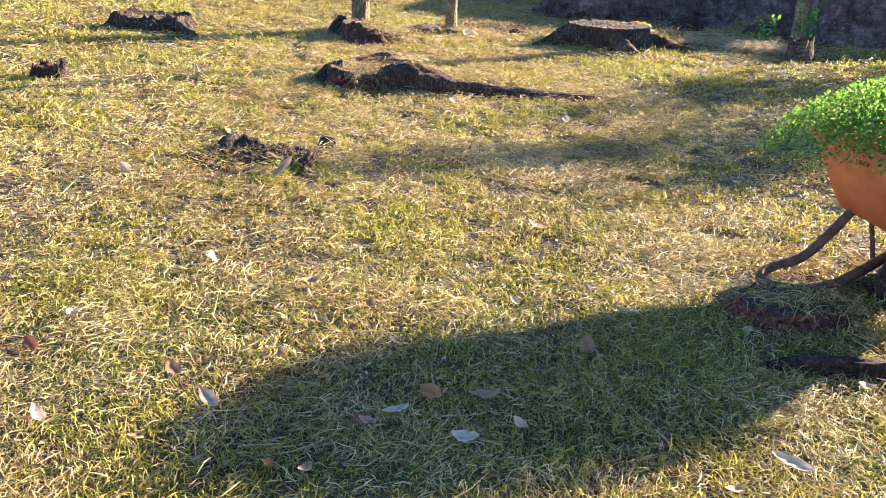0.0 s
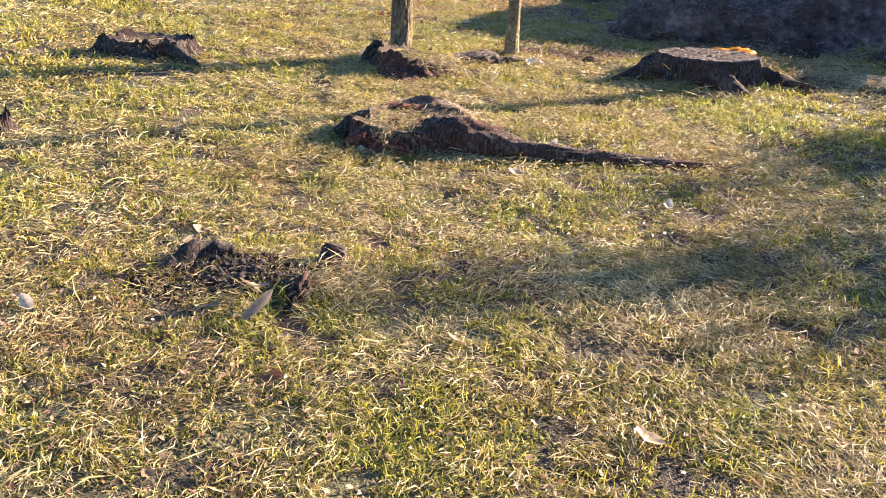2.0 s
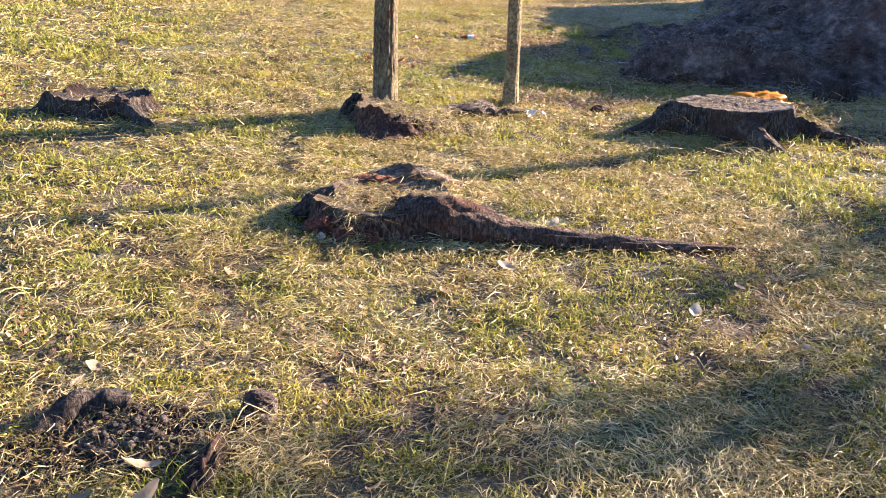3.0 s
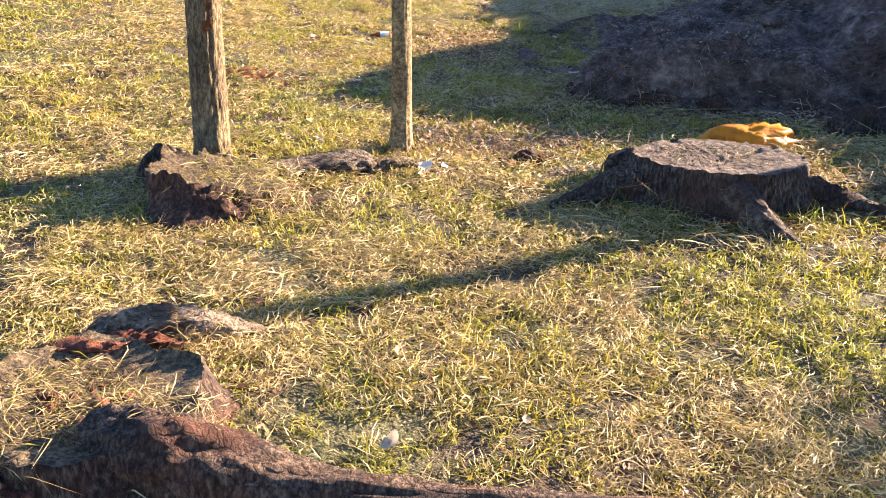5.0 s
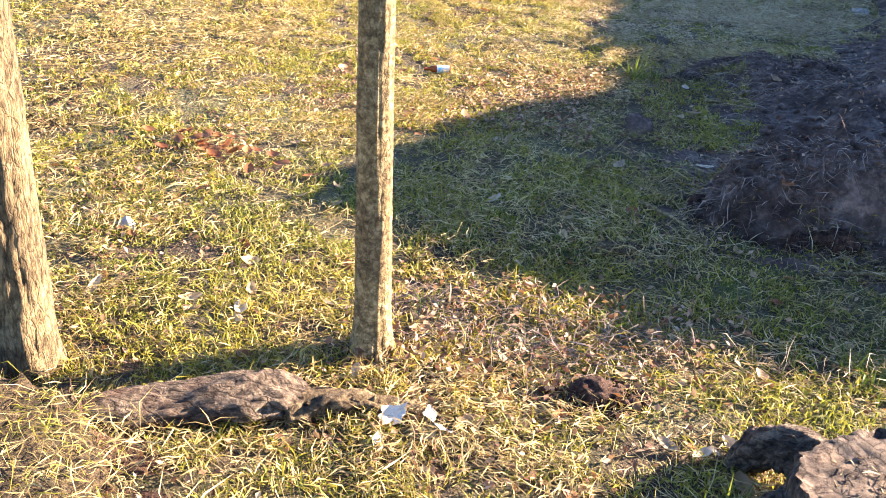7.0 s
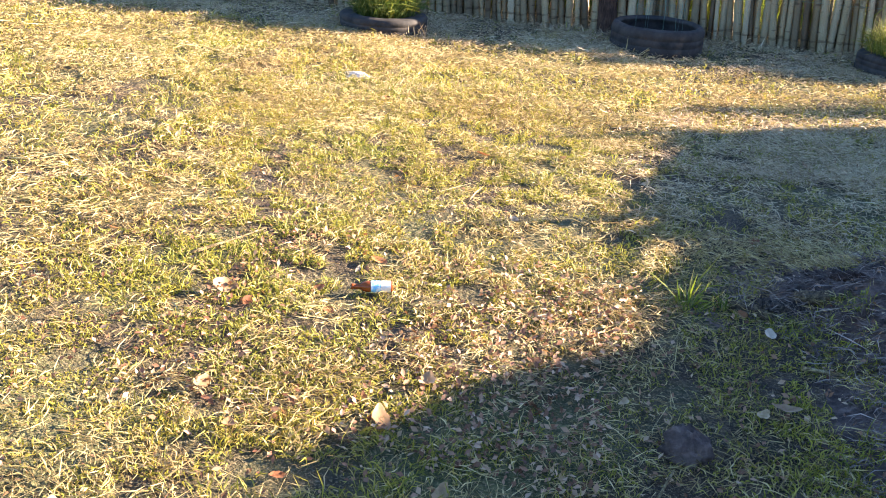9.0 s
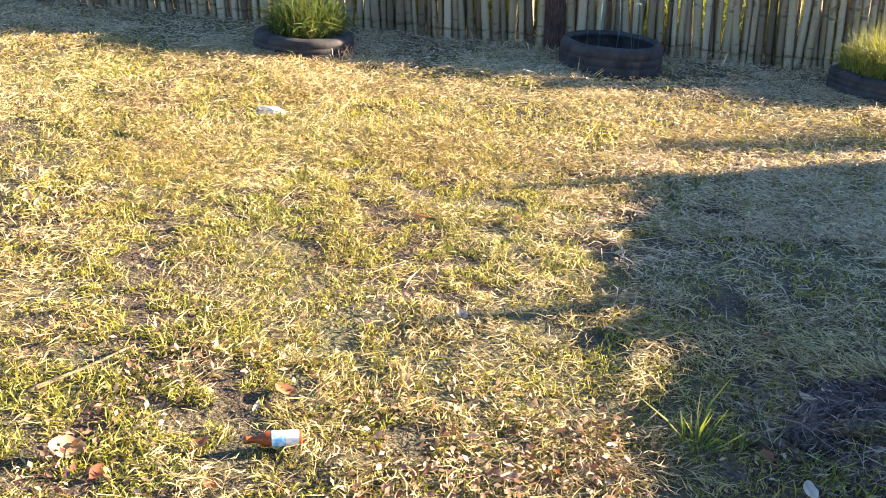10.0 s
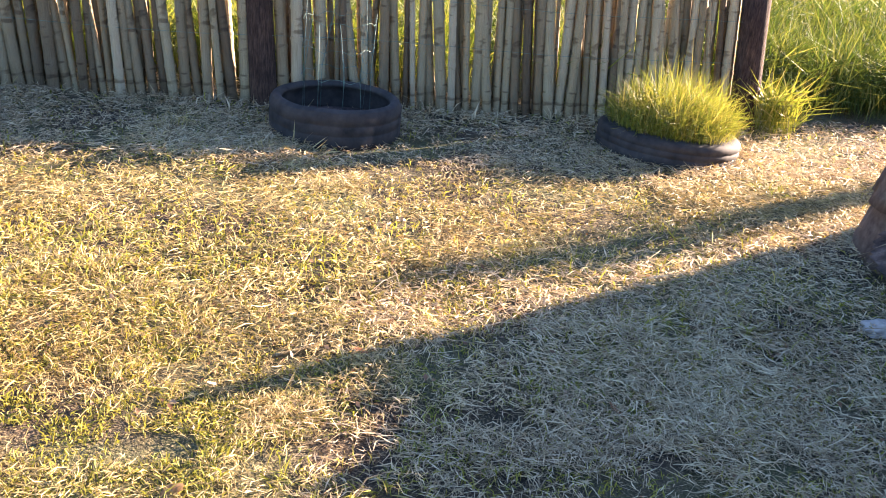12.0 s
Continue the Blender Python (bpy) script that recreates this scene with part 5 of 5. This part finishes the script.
for k in range(70):
    fallen_leaf(("tan", "russet", "pale")[k % 3], leaf_rng.uniform(-0.7, 1.3), leaf_rng.uniform(6.6, 8.2), None, leaf_rng.uniform(0.3, 0.75), 0.012)
for k in range(110):
    y = leaf_rng.uniform(2.3, 11.5)
    x = float(lawn_line(y)) + leaf_rng.normal(0, 1.1)
    fallen_leaf(("pale", "tan", "tan", "russet")[k % 4], x, y, None, leaf_rng.uniform(0.3, 0.8), 0.012)


def leaf_bits(count, seed, x0, x1, y0, y1, high=0.02):
    """Small brown bits of broken leaf strewn over the lawn."""
    g = np.random.default_rng(seed)
    x, y = g.uniform(x0, x1, count), g.uniform(y0, y1, count)
    ok = vn1(x, y, 0.7) > g.uniform(0.25, 0.75, count)
    x, y = x[ok], y[ok]
    owner = thing("leaf_litter", 0, 0, 0, "small broken brown leaf bits strewn over the lawn", "leaf litter", kind="stuff")
    leaf_cloud(owner, np.stack([x, y, floor_z(x, y) + g.uniform(0.004, high, len(x))], 1), 0.021, g, BITS, "bits", 0.8)


BITS = make_foliage("broken_leaf", (0.11, 0.048, 0.024), (0.27, 0.14, 0.075), (0.48, 0.33, 0.20), 0.2)
leaf_bits(26000, 55, -1.8, 2.2, 0.8, 12.5)
leaf_bits(3600, 56, 0.1, 1.9, 6.55, 7.35)
leaf_bits(4200, 59, 0.1, 1.1, 6.9, 7.4, 0.042)
leaf_bits(1500, 57, -0.9, 0.3, 7.2, 8.3)
leaf_bits(4200, 58, -0.6, 0.6, 8.6, 9.7, 0.036)


def crumpled(name, x, y, sx, sy, sz, material, label, category, seed, rz=0, folds=7.0, rough=1.0):
    """A crumpled sheet or lump with folds."""
    rest = max(float(heap_z(x, y)) - 0.3 * sz, 0) if heap_inside(x, y) > 0.05 else 0
    root = thing(name, x, y, gz(x, y) + rest, label, category, rz=rz)
    bm = bmesh.new()
    bmesh.ops.create_icosphere(bm, subdivisions=4, radius=1)
    s = Vector((seed * 2.1, seed, 0))
    for v in bm.verts:
        c = v.co.copy()
        f = 1 + 0.28 * noise.noise(c * 1.7 + s) + 0.2 * abs(noise.noise(c * folds * 0.6 + s)) + rough * (0.10 * noise.noise(c * folds + s) + 0.05 * noise.noise(c * folds * 2.3 + s))
        v.co = Vector((c.x * sx * f, c.y * sy * f, max(c.z, -0.25) * sz * f + sz * 0.2))
    part("body", bm, material, root)
    return root


crumpled("yellow_bag", 1.69, 7.28, 0.195, 0.09, 0.078, YELLOW, "crumpled bright yellow plastic bag behind a stump", "plastic bag", 1, 10, 9.0, 2.2)


def scrap_mesh(size, seed):
    """A torn, creased bit of paper."""
    g = np.random.default_rng(seed)
    verts, faces, n = [], [], 7
    for i in range(n):
        for j in range(n):
            u, v = i / (n - 1) - 0.5, j / (n - 1) - 0.5
            edge = 1 - 0.28 * g.random() * (max(abs(u), abs(v)) > 0.45)
            verts.append((u * size * edge + 0.15 * v * size, v * size * 0.8 * edge, 0.2 * size * abs(u + 0.35 * v) + 0.25 * size * max(0, v - 0.1) + size * 0.05 * g.random()))
    for i in range(n - 1):
        for j in range(n - 1):
            a = i * n + j
            faces.append((a, a + n, a + n + 1, a + 1))
    return mesh_of("paper_scrap", verts, faces, WHITE, False)


SCRAP = [scrap_mesh(0.055, 31), scrap_mesh(0.042, 32)]
for k, (x, y, tilt, turn) in enumerate(((0.31, 6.70, 30, 20), (0.385, 6.73, 14, 80), (0.42, 6.69, 24, 150), (0.30, 6.62, 10, 60))):
    ob = new("paper_scrap", SCRAP[k % 2])
    ob.matrix_basis = pose(x, y, gz(x, y) + 0.02, tilt, 0, turn) @ Matrix.Scale(1.1 - 0.12 * k, 4)
    tagged(ob, "small torn white paper scrap on the lawn", "paper scrap")
crumpled("white_stone", -0.652, 7.39, 0.024, 0.02, 0.02, STONE, "small rounded white stone in the grass", "stone", 4, 0, 2)
crumpled("white_slab", -1.101, 11.776, 0.085, 0.038, 0.02, WHITE, "flat white broken slab lying on straw", "slab", 5, -8, 3)
crumpled("white_stone", 2.13, 11.77, 0.055, 0.04, 0.03, STONE, "flat pale stone on shaded straw", "stone", 7, 0, 2)
crumpled("soil_clod", 0.772, 8.85, 0.05, 0.045, 0.06, MULCH, "dark round soil clod beside the heap", "clod", 8, 0, 5, 2.4)
crumpled("soil_clod", 1.05, 8.02, 0.085, 0.055, 0.055, MULCH, "dark broken clod at the foot of the heap", "clod", 9, 10, 6, 2.4)
crumpled("soil_clod", 1.38, 7.92, 0.075, 0.05, 0.05, ROTTEN, "reddish clod of rotten wood in the heap", "clod", 10, 0, 6, 2.4)
crumpled("soil_clod", 0.72, 6.93, 0.06, 0.045, 0.035, ROTTEN, "small dark reddish clod in the grass", "clod", 11, 0, 6, 2.4)
for k, (x, y, r) in enumerate(((1.16, 7.93, 0.06), (1.28, 7.9, 0.05), (1.52, 7.88, 0.06), (1.66, 7.86, 0.075), (1.84, 7.86, 0.06), (0.98, 8.12, 0.05), (1.08, 8.3, 0.045))):
    crumpled("soil_clod", x, y, r, r * 0.6, r * 0.75, ROTTEN if k % 2 else MULCH, "dark fibrous clod broken from the heap", "clod", 20 + k, 50 * k, 8, 2.4)
for k, (x, y, r) in enumerate(((2.15, 9.7, 0.13), (2.4, 10.0, 0.17), (2.6, 9.5, 0.14), (2.3, 9.2, 0.1), (2.1, 8.6, 0.09), (1.75, 8.9, 0.08), (2.6, 8.9, 0.13), (1.55, 8.5, 0.07))):
    crumpled("soil_clod", x, y, r, r * 0.65, r * 0.5, MULCH if k % 3 else STUMP_BARK, "large dark clod lying on the heap slope", "clod", 40 + k, 65 * k, 6, 2.2)
crumpled("bark_piece", 0.73, 7.73, 0.085, 0.03, 0.02, DEBRIS, "flat brown piece of bark in shaded grass", "bark", 13, 28, 6, 2.0)
for k, (x, y, r) in enumerate(((0.93, 9.66, 0.05), (1.02, 9.70, 0.06), (1.12, 9.72, 0.05), (1.2, 9.86, 0.05))):
    crumpled("bark_piece", x, y, r * 1.5, r * 0.5, r * 0.5, STUMP_BARK if k % 2 else DEBRIS, "dark broken piece of bark beside the heap", "bark", 60 + k, 160 + 14 * k, 6, 2.2)
crumpled("bark_chunk", 2.25, 7.55, 0.15, 0.075, 0.11, STUMP_BARK, "dark broken chunk of bark against the heap", "bark", 12, 25, 6, 2.2)


def bottle():
    """A small amber bottle lying on its side with a pale label."""
    root = thing("bottle", -0.178, 9.33, gz(-0.178, 9.33) + 0.026, "small amber bottle with a blue and white label, lying down", "bottle", rz=22)
    root.matrix_basis = root.matrix_basis @ pose(0, 0, 0, 0, 90, 0) @ Matrix.Scale(0.85, 4)
    amber = Mat("amber_glass", 0.1).color((0.22, 0.055, 0.012)).m
    bm = bmesh.new()
    lathe_rough(bm, [(0.017, 0.017, 0.108), (0.0195, 0.0195, 0.104), (0.0195, 0.0195, 0.02), (0.016, 0.016, 0.006), (0.009, 0.009, -0.004), (0.0085, 0.0085, -0.026), (0.010, 0.010, -0.028), (0.010, 0.010, -0.036)], 24, lambda a, h: 1, 0)
    bmesh.ops.holes_fill(bm, edges=bm.edges[:])
    bmesh.ops.recalc_face_normals(bm, faces=bm.faces)
    part("glass", bm, amber, root)
    for name, z0, z1, col in (("label", 0.032, 0.066, (0.22, 0.50, 0.72)), ("label_end", 0.0665, 0.100, (0.72, 0.66, 0.54))):
        bm = bmesh.new()
        lathe_rough(bm, [(0.0201, 0.0201, z0), (0.0201, 0.0201, z1)], 24, lambda a, h: 1, 0, False)
        paper = Mat(name + "_paper", 0.6)
        wear = paper.ramp(paper.noise(60, 3, 0.6, paper.local()), [(0.5, col), (0.62, (0.74, 0.72, 0.68))])
        part(name, bm, paper.color(wear).m, root, "worn blue and white paper label" if name == "label" else "cream paper label")


bottle()


def weed(x, y, h, seed):
    """A leafy weed shoot."""
    root = thing("weed", x, y, gz(x, y), "leafy green weed shoot growing among dry roots", "weed")
    g = np.random.default_rng(seed)
    for k in range(3):
        bm = bmesh.new()
        top = Vector((g.normal(0, 0.15 * h), g.normal(0, 0.15 * h), h * g.uniform(0.7, 1.0)))
        tube(bm, smooth_path([(0, 0, -0.01), top * 0.5 + Vector((0.01, 0, 0)), top], 4), np.linspace(0.004, 0.0015, 9), 6)
        part("stem", bm, HERB, root)
        pts = np.array([tuple(top * t) for t in g.uniform(0.35, 1.05, 14)]) + g.normal(0, min(0.025, 0.09 * h), (14, 3))
        leaf_cloud(root, pts, min(0.055, 0.2 * h), g, HERB, "leaves")
    return root


weed(2.62, 6.75, 0.3, 1)
weed(3.05, 6.95, 0.36, 2)
for k, (x, y) in enumerate(((1.75, 7.0), (1.95, 6.95), (1.5, 7.0), (2.05, 7.1), (1.35, 7.1), (0.98, 6.55), (1.62, 6.35), (1.70, 6.40), (1.66, 6.30), (1.05, 6.33), (1.2, 6.27))):
    tuft("grass_tuft", x, y, 26, 0.12, 0.05, TALL_GRASS, "small green grass tuft beside a stump", 80 + k, None, 0.005)

tuft_rng = np.random.default_rng(88)
for k in range(44):
    x, y = tuft_rng.uniform(0.25, 2.0), tuft_rng.uniform(7.15, 7.85)
    tuft("grass_tuft", x, y, 30, tuft_rng.uniform(0.05, 0.1), 0.06, TALL_GRASS, "fresh green grass tuft before the soil heap", 120 + k, None, 0.0045, (0.5, 1.4))


def stick(x0, y0, x1, y1, r, seed):
    root = thing("dry_stick", x0, y0, gz(x0, y0), "thin dry grey stick lying on the ground", "stick")
    bm = bmesh.new()
    mid = ((x1 - x0) / 2 + 0.02, (y1 - y0) / 2, r + 0.02)
    tube(bm, smooth_path([(0, 0, r + 0.01), mid, (x1 - x0, y1 - y0, r + 0.015)], 4), np.linspace(r, r * 0.5, 9), 6, 0.3)
    part("twig", bm, BARK_FINE, root)


for k, (a, b, c, d) in enumerate(((0.30, 11.40, 0.42, 11.47), (-0.75, 9.35, -0.62, 9.62), (1.9, 7.25, 2.6, 7.45), (1.8, 7.35, 2.2, 7.15), (2.2, 7.2, 2.8, 7.3), (1.05, 9.35, 1.3, 9.3), (1.65, 11.7, 1.85, 11.72), (0.6, 8.3, 0.75, 8.75), (1.3, 7.7, 1.75, 7.82), (1.55, 7.62, 1.95, 7.8), (1.15, 8.15, 1.4, 8.35), (0.8, 8.05, 1.0, 7.75), (1.5, 8.3, 1.75, 8.2))):
    stick(a, b, c, d, 0.006, k)


def shade_shrub(x, y, h, seed, count, low=0.45, spread=1.1, clump=0.23):
    """A loose shrub added out of view on the sunny side for its dappled shade."""
    root = thing("shrub", x, y, 0, "unseen loose leafy shrub added to cast dappled shade on the lawn", "shrub")
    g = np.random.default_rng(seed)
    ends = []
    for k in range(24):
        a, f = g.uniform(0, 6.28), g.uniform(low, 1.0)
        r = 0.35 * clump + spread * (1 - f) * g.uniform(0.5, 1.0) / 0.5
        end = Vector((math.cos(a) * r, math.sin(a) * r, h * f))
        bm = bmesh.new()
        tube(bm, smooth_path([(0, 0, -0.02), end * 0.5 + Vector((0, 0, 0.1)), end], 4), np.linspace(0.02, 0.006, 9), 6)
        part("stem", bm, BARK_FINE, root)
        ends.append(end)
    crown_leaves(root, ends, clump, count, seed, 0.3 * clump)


# All four stand unseen, placed and sized for the shadows they throw.
shade_shrub(6.1, 6.75, 2.12, 6, 3000)
shade_shrub(5.0, 5.45, 1.35, 9, 1100)
shade_shrub(5.7, 7.2, 1.42, 12, 1900, 0.42, 0.8)
shade_shrub(4.0, 13.84, 1.14, 15, 1500, 0.7, 0.35, 0.09)

# an unseen root added on the heap's crest to cast a thin finger of shadow
st = thing("dead_root", 2.93, 11.62, gz(2.93, 11.62) + float(heap_z(2.93, 11.62)) - 0.05, "unseen grey root added on the soil heap to cast a finger of shadow", "root")
bm = bmesh.new()
tube(bm, smooth_path([(0, 0, 0), (0.01, 0.02, 0.12), (-0.02, 0.03, 0.24)], 6), np.linspace(0.05, 0.022, 13), 12, 0.5)
part("wood", bm, LOG, st)
